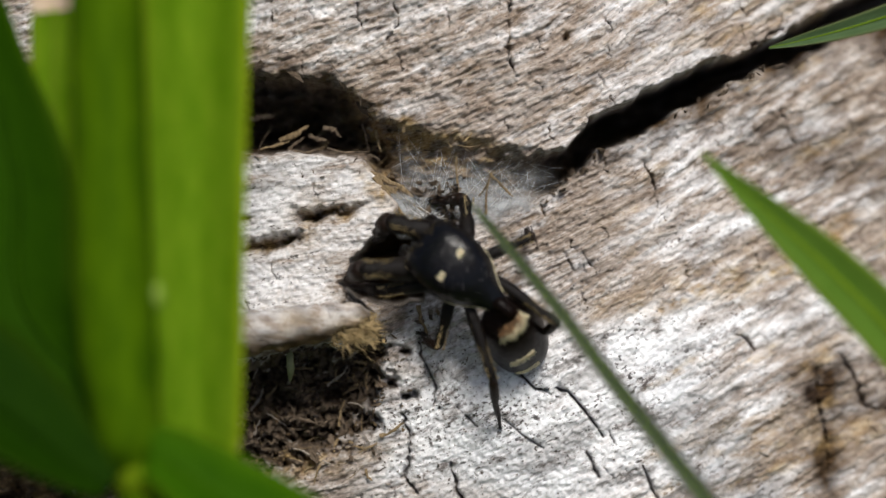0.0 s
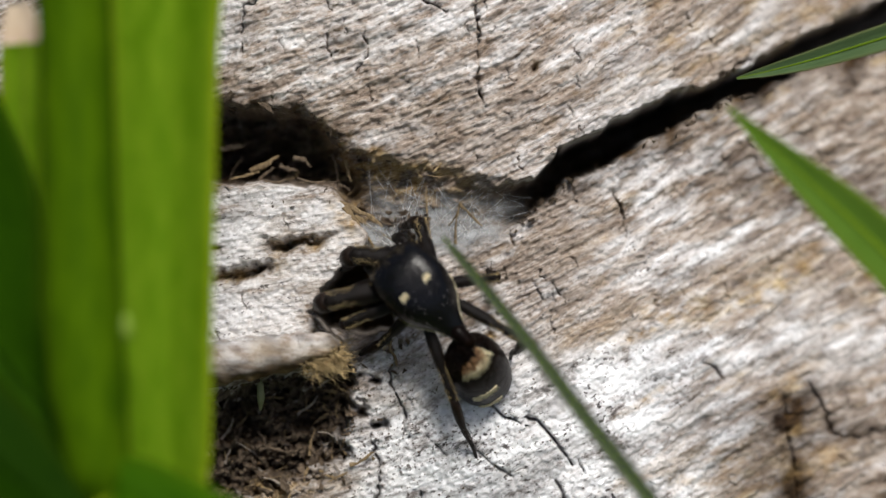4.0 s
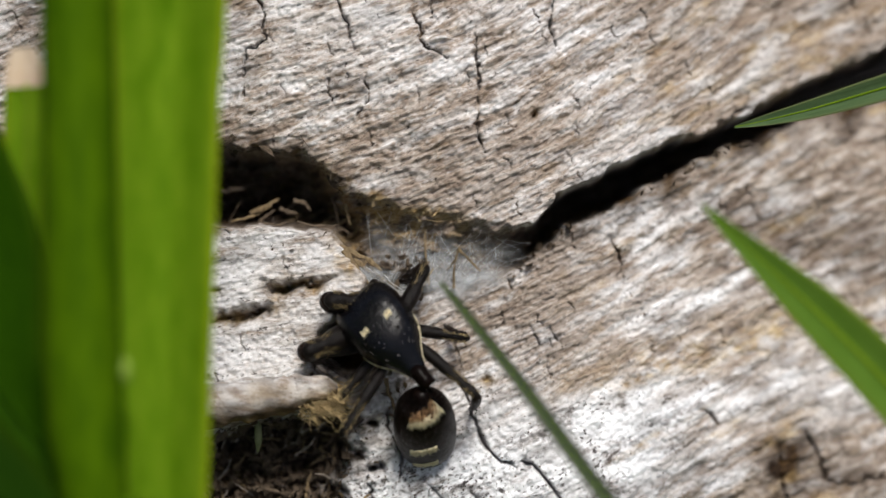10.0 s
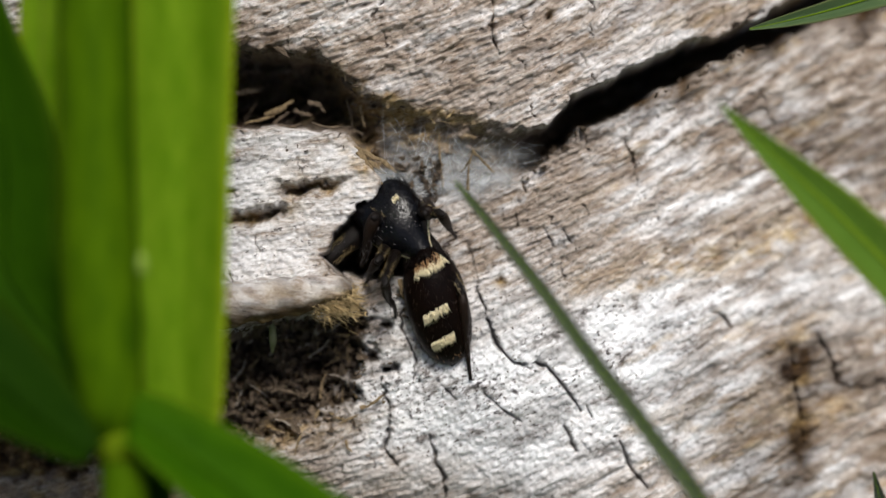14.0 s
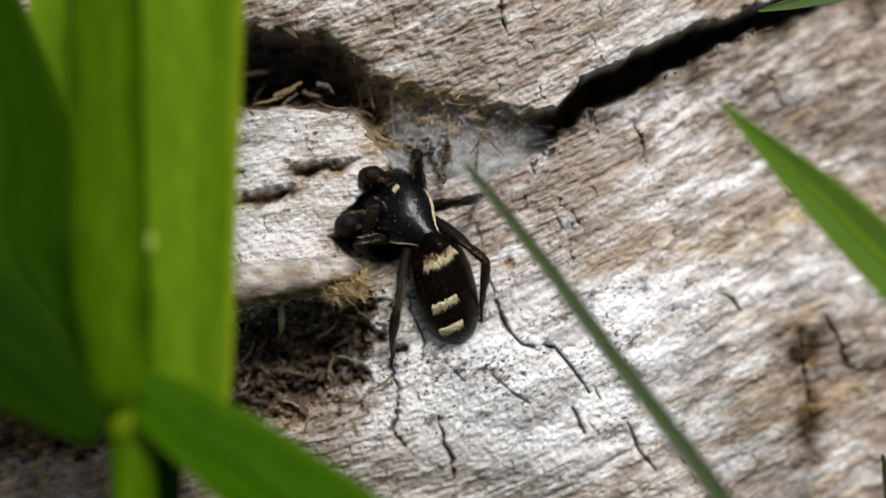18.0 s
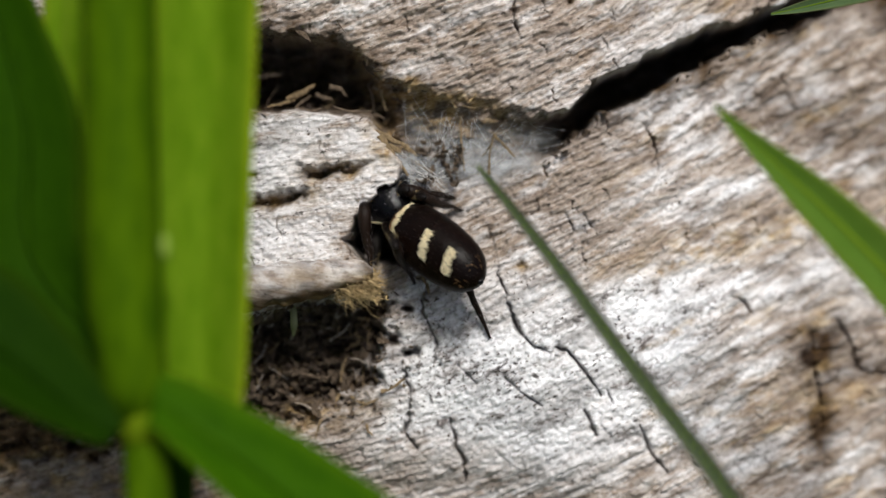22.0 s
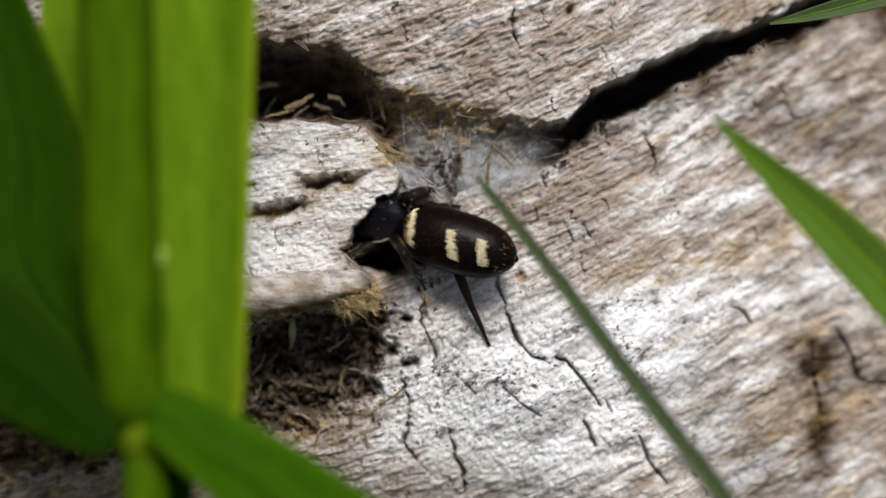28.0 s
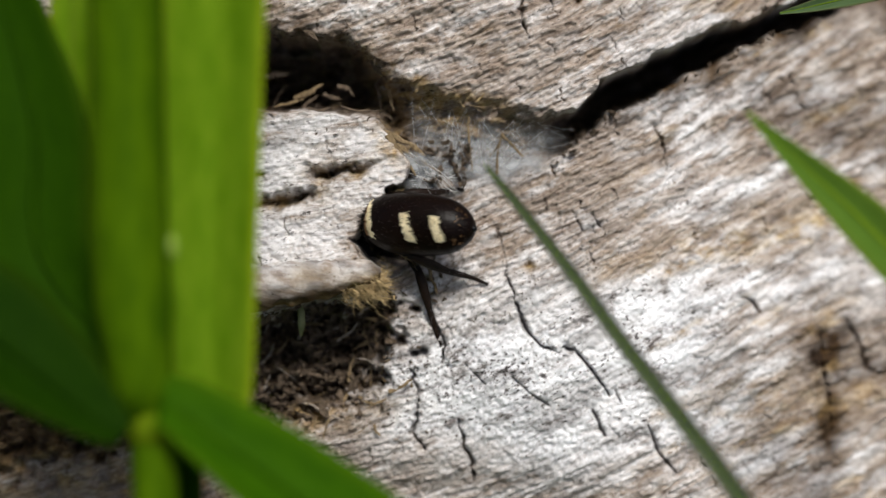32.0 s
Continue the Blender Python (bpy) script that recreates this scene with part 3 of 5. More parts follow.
    ochre = np.clip(ochre * (0.65 + 0.8 * torn), 0, 0.9)
    coarse = np.clip(0.12 + 0.30 * step(0, 20, up) + 0.55 * step(930, 1150, x) * step(0, 20, low), 0, 0.75)
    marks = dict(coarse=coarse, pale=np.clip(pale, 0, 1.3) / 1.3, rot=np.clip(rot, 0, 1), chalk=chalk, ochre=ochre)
    return h + sag, marks, al, ac, up, low, plank


HEIGHTS = []


def build_log():
    log = thing("log", "weathered grey dead log with split and cracked wood", "log")
    step_px = 2.05
    xs, ys = np.arange(-330, 1900, step_px), np.arange(-330, 1210, step_px)
    x, y = np.meshgrid(xs, ys)
    h, marks, al, ac, up, low, plank = relief(x, y)
    HEIGHTS.extend((h.copy(), step_px))
    edge = np.minimum(np.minimum(x + 330, 1900 - x), np.minimum(y + 330, 1210 - y))
    h = h - 10.5 * step(60, 0, edge)
    # the face turns away towards the far end of the log
    away = -4.2 * step(950, 1700, x + 0.15 * (441 - y))
    wide = UNIT * MM * (DIST - away) / DIST
    h = h + away
    pos = np.stack([(x - 784) * wide, (441 - y) * wide, h * MM], -1)
    rows, cols = x.shape
    # which slab each cell belongs to
    slab = np.where(up > -2, 0, np.where(plank > -3, 1, 2))
    cell = slab[:-1, :-1]
    a = (np.arange(rows - 1)[:, None] * cols + np.arange(cols - 1)[None, :])
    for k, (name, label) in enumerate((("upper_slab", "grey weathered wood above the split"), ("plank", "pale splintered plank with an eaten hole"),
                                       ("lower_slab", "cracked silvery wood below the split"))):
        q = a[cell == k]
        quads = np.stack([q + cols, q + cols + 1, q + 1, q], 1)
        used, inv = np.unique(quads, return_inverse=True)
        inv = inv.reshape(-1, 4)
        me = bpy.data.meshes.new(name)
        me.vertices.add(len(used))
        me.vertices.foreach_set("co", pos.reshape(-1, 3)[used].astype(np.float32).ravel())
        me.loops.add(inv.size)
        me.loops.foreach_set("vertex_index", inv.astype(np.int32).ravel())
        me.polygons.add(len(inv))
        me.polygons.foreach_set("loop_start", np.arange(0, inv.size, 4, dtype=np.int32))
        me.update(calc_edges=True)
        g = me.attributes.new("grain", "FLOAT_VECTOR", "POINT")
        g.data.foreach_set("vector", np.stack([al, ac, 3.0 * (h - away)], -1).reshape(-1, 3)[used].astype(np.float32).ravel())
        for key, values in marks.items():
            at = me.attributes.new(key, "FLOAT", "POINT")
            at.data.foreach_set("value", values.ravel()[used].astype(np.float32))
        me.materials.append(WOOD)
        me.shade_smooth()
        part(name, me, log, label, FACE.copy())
    # the trunk behind the face
    s = Shape()
    n, sides = 40, 72
    for i in range(n + 1):
        u = -700 + 1400 * i / n
        for k in range(sides):
            b = 2 * math.pi * k / sides
            r = LOG_R - 9.5 + (3.0 * noise.noise(Vector((u / 120, 3 * math.cos(b), 3 * math.sin(b)))) - 3.0 if abs(u) > 40 else 0)
            s.v.append(Vector((u, -r * math.cos(b), LOG_Z + r * math.sin(b))))
    for i in range(n):
        for k in range(sides):
            p, q = i * sides + k, i * sides + (k + 1) % sides
            s.f.append((p, p + sides, q + sides, q))
    s.f.append(tuple(range(sides)))
    s.f.append(tuple(n * sides + k for k in reversed(range(sides))))
    part("trunk", s.mesh("trunk", BARK), log, "rounded grey trunk")
    return log


LOG = build_log()

# ---- ground ----
gs = Shape()
N = 40
for i in range(N + 1):
    for j in range(N + 1):
        gx, gy = ((i / N - 0.5) * 2), ((j / N - 0.5) * 2)
        gx, gy = math.copysign(abs(gx) ** 4, gx) * 400000, math.copysign(abs(gy) ** 4, gy) * 400000
        far = math.hypot(gx, gy)
        gs.v.append(Vector((gx, gy, 6 * noise.noise(Vector((gx / 90, gy / 90, 0))) if far < 3000 else 0)))
for i in range(N):
    for j in range(N):
        p = i * (N + 1) + j
        gs.f.append((p, p + N + 1, p + N + 2, p + 1))
thing("ground", "dark green meadow soil under the log", "ground", data=gs.mesh("ground", SOIL), kind="structure")


# ---- grass ----
def at_depth(x, y, w):
    """A place w millimetres in front of the log face, over the plan point (x, y)."""
    k = (DIST - w) / DIST * UNIT
    return Vector(((x - 784) * k, (441 - y) * k, w))


def blade_mesh(name, course, mat, fold=0.25, twist=0.0, tilt=0.0, cols=10, rows=60, thick=0.12):
    """A grass leaf. course: (x, y, w, width) from its base to its tip; fold: depth of its keel against its width."""
    pts = [at_depth(*c[:3]) for c in course]
    wid = [c[3] * UNIT * (DIST - c[2]) / DIST for c in course]
    n = len(pts)

    def curve(values, t):
        i = min(int(t), n - 2)
        f = t - i
        p0, p1, p2, p3 = values[max(i - 1, 0)], values[i], values[i + 1], values[min(i + 2, n - 1)]
        return 0.5 * (2 * p1 + (p2 - p0) * f + (2 * p0 - 5 * p1 + 4 * p2 - p3) * f * f + (3 * p1 - 3 * p2 + p3 - p0) * f ** 3)

    verts, faces, coords, margins, spine = [], [], [], [], []
    run, last = 0.0, None
    for r in range(rows + 1):
        t = (n - 1) * r / rows
        c, d = curve(pts, t), curve(pts, min(t + 0.02, n - 1)) - curve(pts, max(t - 0.02, 0))
        d.normalize()
        run += (c - last).length if last is not None else 0
        last = c
        w = max(curve(wid, t), 0.02)
        side = d.cross(Vector((0, 0, 1))).normalized()
        out = side.cross(d)
        lean = radians(tilt + twist * (r / rows - 0.5))
        side, out = side * math.cos(lean) + out * math.sin(lean), out * math.cos(lean) - side * math.sin(lean)
        spine.append((c + out * (-fold * w + 0.03 * w), max(0.045 * w, 0.012)))
        for k in range(2 * (cols + 1)):
            lower = k > cols
            e = (k if not lower else 2 * cols + 1 - k) / cols * 2 - 1
            rib = 0.006 * w * math.cos(e * 22)
            z = -fold * w * (1 - abs(e) ** 1.3) + rib - (thick * (1 - 0.75 * abs(e) ** 2) if lower else 0)
            verts.append(c + side * (e * w / 2) + out * z)
            coords.append((e * 0.5 * w, run, 0.3 if lower else 0))
            margins.append(abs(e))
    m = 2 * (cols + 1)
    for r in range(rows):
        for k in range(m):
            a, b = r * m + k, r * m + (k + 1) % m
            faces.append((a, b, b + m, a + m))
    faces.append(tuple(range(m)))
    faces.append(tuple(rows * m + k for k in reversed(range(m))))
    me = mesh_of(name, [tuple(c * MM for c in v) for v in verts], faces, mat)
    at = me.attributes.new("blade", "FLOAT_VECTOR", "POINT")
    at.data.foreach_set("vector", np.array(coords, np.float32).ravel())
    at = me.attributes.new("margin", "FLOAT", "POINT")
    at.data.foreach_set("value", np.array(margins, np.float32))
    return me, spine


def leaf(parent, label, course, mat, fold, name="blade", rib=True, **more):
    """A leaf's blade and its midrib, as parts."""
    me, spine = blade_mesh(name, course, mat, fold, **more)
    ob = part(name, me, parent, label)
    if rib:
        s = Shape().tube([p for p, r in spine], [r for p, r in spine], 6)
        rm = s.mesh("midrib", mat if mat in (SHADY, BACK, LOWER) else RIB)
        at = rm.attributes.new("blade", "FLOAT_VECTOR", "POINT")
        at.data.foreach_set("vector", np.array([(p.x, p.y, p.z) for p in s.v], np.float32).ravel())
        part("midrib", rm, ob, "paler midrib")


def tube_mesh(name, course, mat, sides=20, rows=60):
    """A round stem. course: (x, y, w, width) from its base to its top."""
    s = Shape()
    pts = [at_depth(*c[:3]) for c in course]
    s.tube(pts, [c[3] * UNIT / 2 * (DIST - c[2]) / DIST for c in course], sides)
    me = s.mesh(name, mat)
    at = me.attributes.new("blade", "FLOAT_VECTOR", "POINT")
    at.data.foreach_set("vector", np.array([(p.x, p.y, p.z) for p in s.v], np.float32).ravel())
    return me


def near(course, by=4.5):
    return [(x, y, w + by, width) for x, y, w, width in course]


def build_grass():
    tuft = thing("grass_stalk", "broad green grass stalk with clasping leaves", "grass", FACE.copy())
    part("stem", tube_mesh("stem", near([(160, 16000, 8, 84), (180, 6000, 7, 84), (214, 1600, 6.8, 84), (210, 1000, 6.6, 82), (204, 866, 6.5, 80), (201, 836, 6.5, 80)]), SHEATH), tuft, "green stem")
    part("node", tube_mesh("node", near([(206, 886, 6.55, 80), (205, 872, 6.55, 87), (203, 852, 6.55, 90), (200, 834, 6.55, 86)]), COLLAR), tuft, "yellow-green node")
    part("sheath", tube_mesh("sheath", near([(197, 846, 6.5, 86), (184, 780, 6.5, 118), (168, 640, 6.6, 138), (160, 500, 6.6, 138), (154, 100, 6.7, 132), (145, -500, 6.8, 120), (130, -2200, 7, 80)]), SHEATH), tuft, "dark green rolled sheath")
    fleck = Shape().tube([at_depth(239, 562, 11.7), at_depth(238, 548, 11.75), at_depth(237, 530, 11.75), at_depth(236, 516, 11.7)], [(0.03, 0.02), (0.12, 0.05), (0.11, 0.05), (0.03, 0.02)], 10)
    part("fleck", fleck.mesh("fleck", FLECK), tuft, "pale dry fleck on the sheath")
    leaf(tuft, "bright green upright leaf", near([(250, 900, 5.6, 120), (285, 820, 5.6, 180), (295, 500, 5.6, 186), (303, 100, 5.6, 196), (312, -400, 5.8, 200), (340, -2500, 8, 20)]), BLADE, 0.34, rib=False)
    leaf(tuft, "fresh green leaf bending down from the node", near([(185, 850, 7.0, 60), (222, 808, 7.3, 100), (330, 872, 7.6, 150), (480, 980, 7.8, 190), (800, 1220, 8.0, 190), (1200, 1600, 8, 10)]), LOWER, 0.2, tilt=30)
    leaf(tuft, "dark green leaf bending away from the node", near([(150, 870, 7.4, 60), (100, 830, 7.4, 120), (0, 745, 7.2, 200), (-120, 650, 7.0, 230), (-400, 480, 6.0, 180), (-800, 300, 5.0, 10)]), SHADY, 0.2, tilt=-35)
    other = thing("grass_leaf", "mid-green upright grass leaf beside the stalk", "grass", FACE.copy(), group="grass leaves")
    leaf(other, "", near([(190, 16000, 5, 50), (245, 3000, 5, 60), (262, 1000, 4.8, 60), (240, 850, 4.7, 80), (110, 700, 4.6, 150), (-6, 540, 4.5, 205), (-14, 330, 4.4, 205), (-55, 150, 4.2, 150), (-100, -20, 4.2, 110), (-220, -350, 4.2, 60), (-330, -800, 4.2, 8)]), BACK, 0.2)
    tip = thing("grass_leaf", "green grass leaf with a dry brown cut tip", "grass", FACE.copy(), group="grass leaves")
    leaf(tip, "", near([(200, 16000, 3, 50), (240, 2500, 3.5, 60), (245, 1100, 3.7, 60), (190, 860, 3.8, 70), (105, 650, 3.8, 84), (66, 380, 3.8, 86), (58, 34, 3.8, 74)]), BLADE, 0.15)
    leaf(tip, "dry brown tip", near([(58, 40, 3.8, 74), (56, 10, 3.8, 66), (52, -30, 3.8, 40)]), DRY, 0.15, "dry_tip", False, rows=12)
    thin = thing("grass_leaf", "thin grey-green grass leaf leaning over the log", "grass", FACE.copy(), group="grass leaves")
    leaf(thin, "", near([(4000, 9000, 40, 80), (1900, 1900, 12, 60), (1276, 1020, 7.5, 38), (1156, 858, 6.6, 34), (1038, 705, 5.6, 30), (942, 575, 4.6, 25), (859, 470, 3.8, 20), (817, 418, 3.4, 15), (792, 388, 3.2, 6)], 2.5), THIN, 0.3)
    crack = thing("grass_leaf", "narrow green grass leaf lying in the split", "grass", FACE.copy(), group="grass leaves")
    leaf(crack, "", [(2300, -120, 6, 60), (1800, -20, 3.4, 60), (1568, 48, 2.2, 46), (1450, 83, 1.6, 34), (1370, 103, 1.2, 20), (1312, 116, 1.0, 4)], CREVICE, 0.25)
    corner = thing("grass_leaf", "green grass leaf tip near the foot of the log face", "grass", FACE.copy(), group="grass leaves")
    leaf(corner, "", [(1900, 5000, 12, 90), (1640, 1400, 6, 80), (1570, 1050, 4, 46), (1535, 900, 3, 4)], THIN, 0.25)
    swaying = thing("grass_leaf", "green pointed grass leaf swaying over the log", "grass", FACE.copy(), group="grass leaves")
    leaf(swaying, "", near([(6000, 9000, 30, 120), (2500, 1750, 9, 120), (1960, 985, 6.5, 116), (1606, 586, 5.6, 104), (1481, 456, 5.3, 92), (1391, 372, 5.2, 64), (1308, 296, 5.1, 30), (1252, 243, 5.0, 5)], 2.5), SWAY, 0.22)
    return swaying


SWAYING = build_grass()


# ---- splinters, crumbs and silk on the log ----
def ground_at(x, y):
    """The place on the log face over the plan point (x, y), in millimetres."""
    i, j = (y + 330) / HEIGHTS[1], (x + 330) / HEIGHTS[1]
    i, j = min(max(i, 0), HEIGHTS[0].shape[0] - 2), min(max(j, 0), HEIGHTS[0].shape[1] - 2)
    a, b = int(i), int(j)
    fi, fj, grid = i - a, j - b, HEIGHTS[0]
    h = (grid[a, b] * (1 - fj) + grid[a, b + 1] * fj) * (1 - fi) + (grid[a + 1, b] * (1 - fj) + grid[a + 1, b + 1] * fj) * fi
    return Vector(((x - 784) * UNIT, (441 - y) * UNIT, float(h)))


def plan(x, y, w):
    return Vector(((x - 784) * UNIT, (441 - y) * UNIT, w))


def splinter_mesh(name, a, b, thick, mat, bow=0.1, flat=0.5):
    """A torn sliver of wood from a to b, with a ragged tapering end."""
    s = Shape()
    side = (b - a).cross(Vector((0, 0, 1)))
    side = side.normalized() if side.length > 1e-6 else Vector((1, 0, 0))
    pts, rad = [], []
    for i in range(8):
        t = i / 7
        pts.append(a.lerp(b, t) + side * bow * math.sin(math.pi * t) + Vector((random.gauss(0, 0.2 * thick + 0.002), random.gauss(0, 0.2 * thick + 0.002), random.gauss(0, 0.2 * thick + 0.002))))
        r = thick * (1 - 0.7 * t ** 2.5) * random.uniform(0.5, 1.35)
        rad.append((r, r * flat))
    return s.tube(pts, rad, 6).mesh(name, mat, False)


def build_litter(log):
    for k, (x0, y0, w0, x1, y1, w1, thick) in enumerate((
            (452, 266, -0.8, 506, 240, -0.3, 0.13), (505, 258, -0.8, 536, 266, -0.5, 0.11), (400, 228, -0.8, 446, 222, -0.6, 0.13),
            (420, 282, -0.5, 470, 270, -0.3, 0.08), (530, 246, -0.6, 560, 262, -0.4, 0.12), (598, 240, -0.8, 610, 292, -0.3, 0.06),
            (622, 250, -0.6, 632, 290, -0.4, 0.05), (540, 285, 0.3, 610, 290, 0.6, 0.05), (815, 402, 0.0, 823, 330, 0.55, 0.035),
            (823, 332, 0.5, 862, 372, 0.0, 0.045), (823, 335, 0.5, 800, 372, -0.2, 0.03), (765, 300, 0.2, 772, 395, 0.0, 0.03),
            (697, 560, 0.25, 711, 612, 0.35, 0.07), (615, 330, 0.7, 690, 372, 0.3, 0.09), (625, 335, 0.8, 672, 405, 0.5, 0.08), (640, 350, 0.7, 716, 398, 0.2, 0.07),
            (455, 880, 0.4, 500, 935, 0.7, 0.08), (470, 895, 0.4, 520, 960, 0.6, 0.07), (545, 130, 1.0, 565, 158, 1.15, 0.025))):
        part("splinter", splinter_mesh("splinter", plan(x0, y0, w0), plan(x1, y1, w1 - (0.3 if x0 < 600 and y0 < 300 else 0)), thick * (0.6 if x0 < 600 and y0 < 300 else 1), TAN if x0 > 600 or k in (0, 3) or y0 > 800 else CRUMB, random.uniform(-0.08, 0.08)), log, "torn splinter", FACE.copy())
    for k in range(140):
        x, y = random.uniform(340, 628), random.uniform(645, 845)
        a, turn = ground_at(x, y) + Vector((0, 0, 0.08)), random.uniform(0, 6.28)
        c = a + Vector((math.cos(turn), math.sin(turn), random.uniform(-0.1, 0.35))) * random.uniform(0.25, 0.8)
        part("splinter", splinter_mesh("splinter", a, c, random.uniform(0.010, 0.05), random.choice((TAN, CRUMB, ASH, TAN)), random.uniform(-0.08, 0.08)), log, "", FACE.copy())
    for k in range(70):
        x = random.uniform(390, 660)
        top = float(np.interp(x, [p[0] for p in UPPER_EDGE], [p[1] for p in UPPER_EDGE]))
        low = float(np.interp(x, [p[0] for p in LOWER_EDGE], [p[1] for p in LOWER_EDGE]))
        y = random.uniform(top + 20, low + 6)
        a, turn = ground_at(x, y) + Vector((0, 0, 0.06)), random.gauss(0.2, 0.5)
        c = a + Vector((math.cos(turn), math.sin(turn), random.uniform(-0.2, 0.3))) * random.uniform(0.3, 1.0)
        part("splinter", splinter_mesh("splinter", a, c, random.uniform(0.015, 0.06), random.choice((TAN, CRUMB, CRUMB, CRUMB)), random.uniform(-0.08, 0.08)), log, "", FACE.copy())
    for k in range(24):
        x, y = random.uniform(632, 780), random.uniform(252, 312)
        a, turn = ground_at(x, y) + Vector((0, 0, 0.1)), random.gauss(0.3, 1.0)
        c = a + Vector((math.cos(turn), math.sin(turn), random.uniform(-0.1, 0.3))) * random.uniform(0.2, 0.7)
        part("splinter", splinter_mesh("splinter", a, c, random.uniform(0.008, 0.026), random.choice((TAN, TUFT, CRUMB, CRUMB)), random.uniform(-0.08, 0.08)), log, "", FACE.copy())
    lip = Shape()
    spine = [(-420, 700, 96), (-100, 662, 92), (150, 634, 86), (330, 612, 80), (420, 600, 74), (500, 588, 66), (560, 578, 54), (596, 574, 40), (614, 574, 18)]
    pts, rad = [], []
    for k in range(121):
        q = k / 120 * (len(spine) - 1)
        f, g = spine[min(int(q), len(spine) - 2)], spine[min(int(q), len(spine) - 2) + 1]
        x, y, wide = (f[c] + (g[c] - f[c]) * (q - int(min(q, len(spine) - 2))) for c in range(3))
        pts.append(plan(x, y, 1.8 + 0.10 * noise.noise(Vector((x / 60, 0, 0)))))
        rad.append((wide * 0.5 * UNIT * (1 + 0.10 * noise.noise(Vector((x / 25, 5, 0)))), 0.62 * wide / 80 + 0.10))
    lip.tube(pts, rad, 40)
    for v in lip.v:
        v += Vector((0, 0.10 * noise.noise(v * 3), 0.07 * noise.noise(Vector((v.x * 1.2, v.y * 5, v.z * 5))) + 0.04 * noise.noise(v * 9)))
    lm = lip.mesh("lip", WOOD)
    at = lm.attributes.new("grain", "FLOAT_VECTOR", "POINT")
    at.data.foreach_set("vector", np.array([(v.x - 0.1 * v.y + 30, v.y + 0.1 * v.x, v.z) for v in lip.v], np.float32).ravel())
    # the lip's lower side is coloured darker to paint in its shade
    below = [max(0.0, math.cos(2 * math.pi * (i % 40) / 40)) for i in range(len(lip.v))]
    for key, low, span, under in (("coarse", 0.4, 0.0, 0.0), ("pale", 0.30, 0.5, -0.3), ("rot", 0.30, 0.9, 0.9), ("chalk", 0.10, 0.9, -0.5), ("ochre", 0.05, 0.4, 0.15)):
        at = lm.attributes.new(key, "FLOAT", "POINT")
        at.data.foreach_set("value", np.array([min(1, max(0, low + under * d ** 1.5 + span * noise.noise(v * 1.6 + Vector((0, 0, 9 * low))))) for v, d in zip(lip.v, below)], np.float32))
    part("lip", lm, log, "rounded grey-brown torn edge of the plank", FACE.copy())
    # the frayed end of the plank
    fray = Shape()
    for _ in range(1300):
        t = random.random() ** 0.6
        a = plan(548 + 64 * t + random.gauss(0, 9), 606 - 14 * t + random.gauss(0, 13), random.uniform(0.7, 2.2))
        swirl = random.gauss(-0.5, 0.55)
        d = Vector((math.cos(swirl), math.sin(swirl), random.uniform(-0.5, 0.5)))
        c = a + d * random.uniform(0.08, 0.45)
        m = a.lerp(c, 0.5) + Vector((random.gauss(0, 0.03), random.gauss(0, 0.03), random.gauss(0, 0.03)))
        r = random.uniform(0.002, 0.008) if random.random() < 0.95 else random.uniform(0.02, 0.05)
        fray.tube([a, m, c], [(r, r * 0.5), (r * 0.9, r * 0.4), (r * 0.3, r * 0.2)], 5)
    part("fray", fray.mesh("fray", TUFT), log, "tan tuft of torn fibres", FACE.copy())
    chips = []
    for k in range(8):
        s = Shape()
        bm = bmesh.new()
        bmesh.ops.create_icosphere(bm, subdivisions=2, radius=1.0)
        off = Vector((k * 3.1, k * 1.7, 0))
        for v in bm.verts:
            v.co *= 0.72 + 0.75 * noise.noise(v.co * 1.5 + off) + 0.45 * noise.noise(v.co * 3.2 + off)
            v.co.x *= 1.3 + 0.25 * k
            v.co.z *= 0.45
        s.v = [v.co.copy() for v in bm.verts]
        s.f = [tuple(v.index for v in f.verts) for f in bm.faces]
        bm.free()
        chips.append(s)
    # crumbs that lie loose in the hollow
    frass = Shape()
    for _ in range(1500):
        x, y = random.uniform(250, 640), random.uniform(610, 860)
        if float(inside(np.array([x]), np.array([y]), PIT)[0]) < random.uniform(-22, 8):
            continue
        c = ground_at(x, y)
        r = random.uniform(0.03, 0.10) if random.random() < 0.8 else random.uniform(0.1, 0.19)
        m = Euler((random.uniform(0, 6), random.uniform(0, 6), random.uniform(0, 6))).to_matrix() @ Matrix.Diagonal((r, r, r))
        src = random.choice(chips)
        base = len(frass.v)
        frass.v += [c + Vector((0, 0, r * 0.5)) + m @ p for p in src.v]
        frass.f += [tuple(base + i for i in f) for f in src.f]
    thing("frass", "dark crumbs of rotten wood in the hollow", "wood crumbs", FACE.copy(), frass.mesh("frass", CRUMB), kind="stuff")
    dust = Shape()
    for _ in range(2000):
        x, y = random.gauss(720, 150), random.gauss(710, 120)
        if x < 380 or y < 470 or float(inside(np.array([x]), np.array([y]), PLANK)[0]) > -4:
            continue
        c, r = ground_at(x, y), 0.010 + 0.035 * random.random() ** 2.5
        m = Euler((random.uniform(0, 6), random.uniform(0, 6), random.uniform(0, 6))).to_matrix() @ Matrix.Diagonal((r, r, r))
        small = [(-1, -0.6, -0.4), (1, -0.5, -0.4), (0.2, 1, -0.3), (0, 0, 0.8)]
        base = len(dust.v)
        dust.v += [c + Vector((0, 0, r * 0.3)) + m @ Vector(p) for p in small]
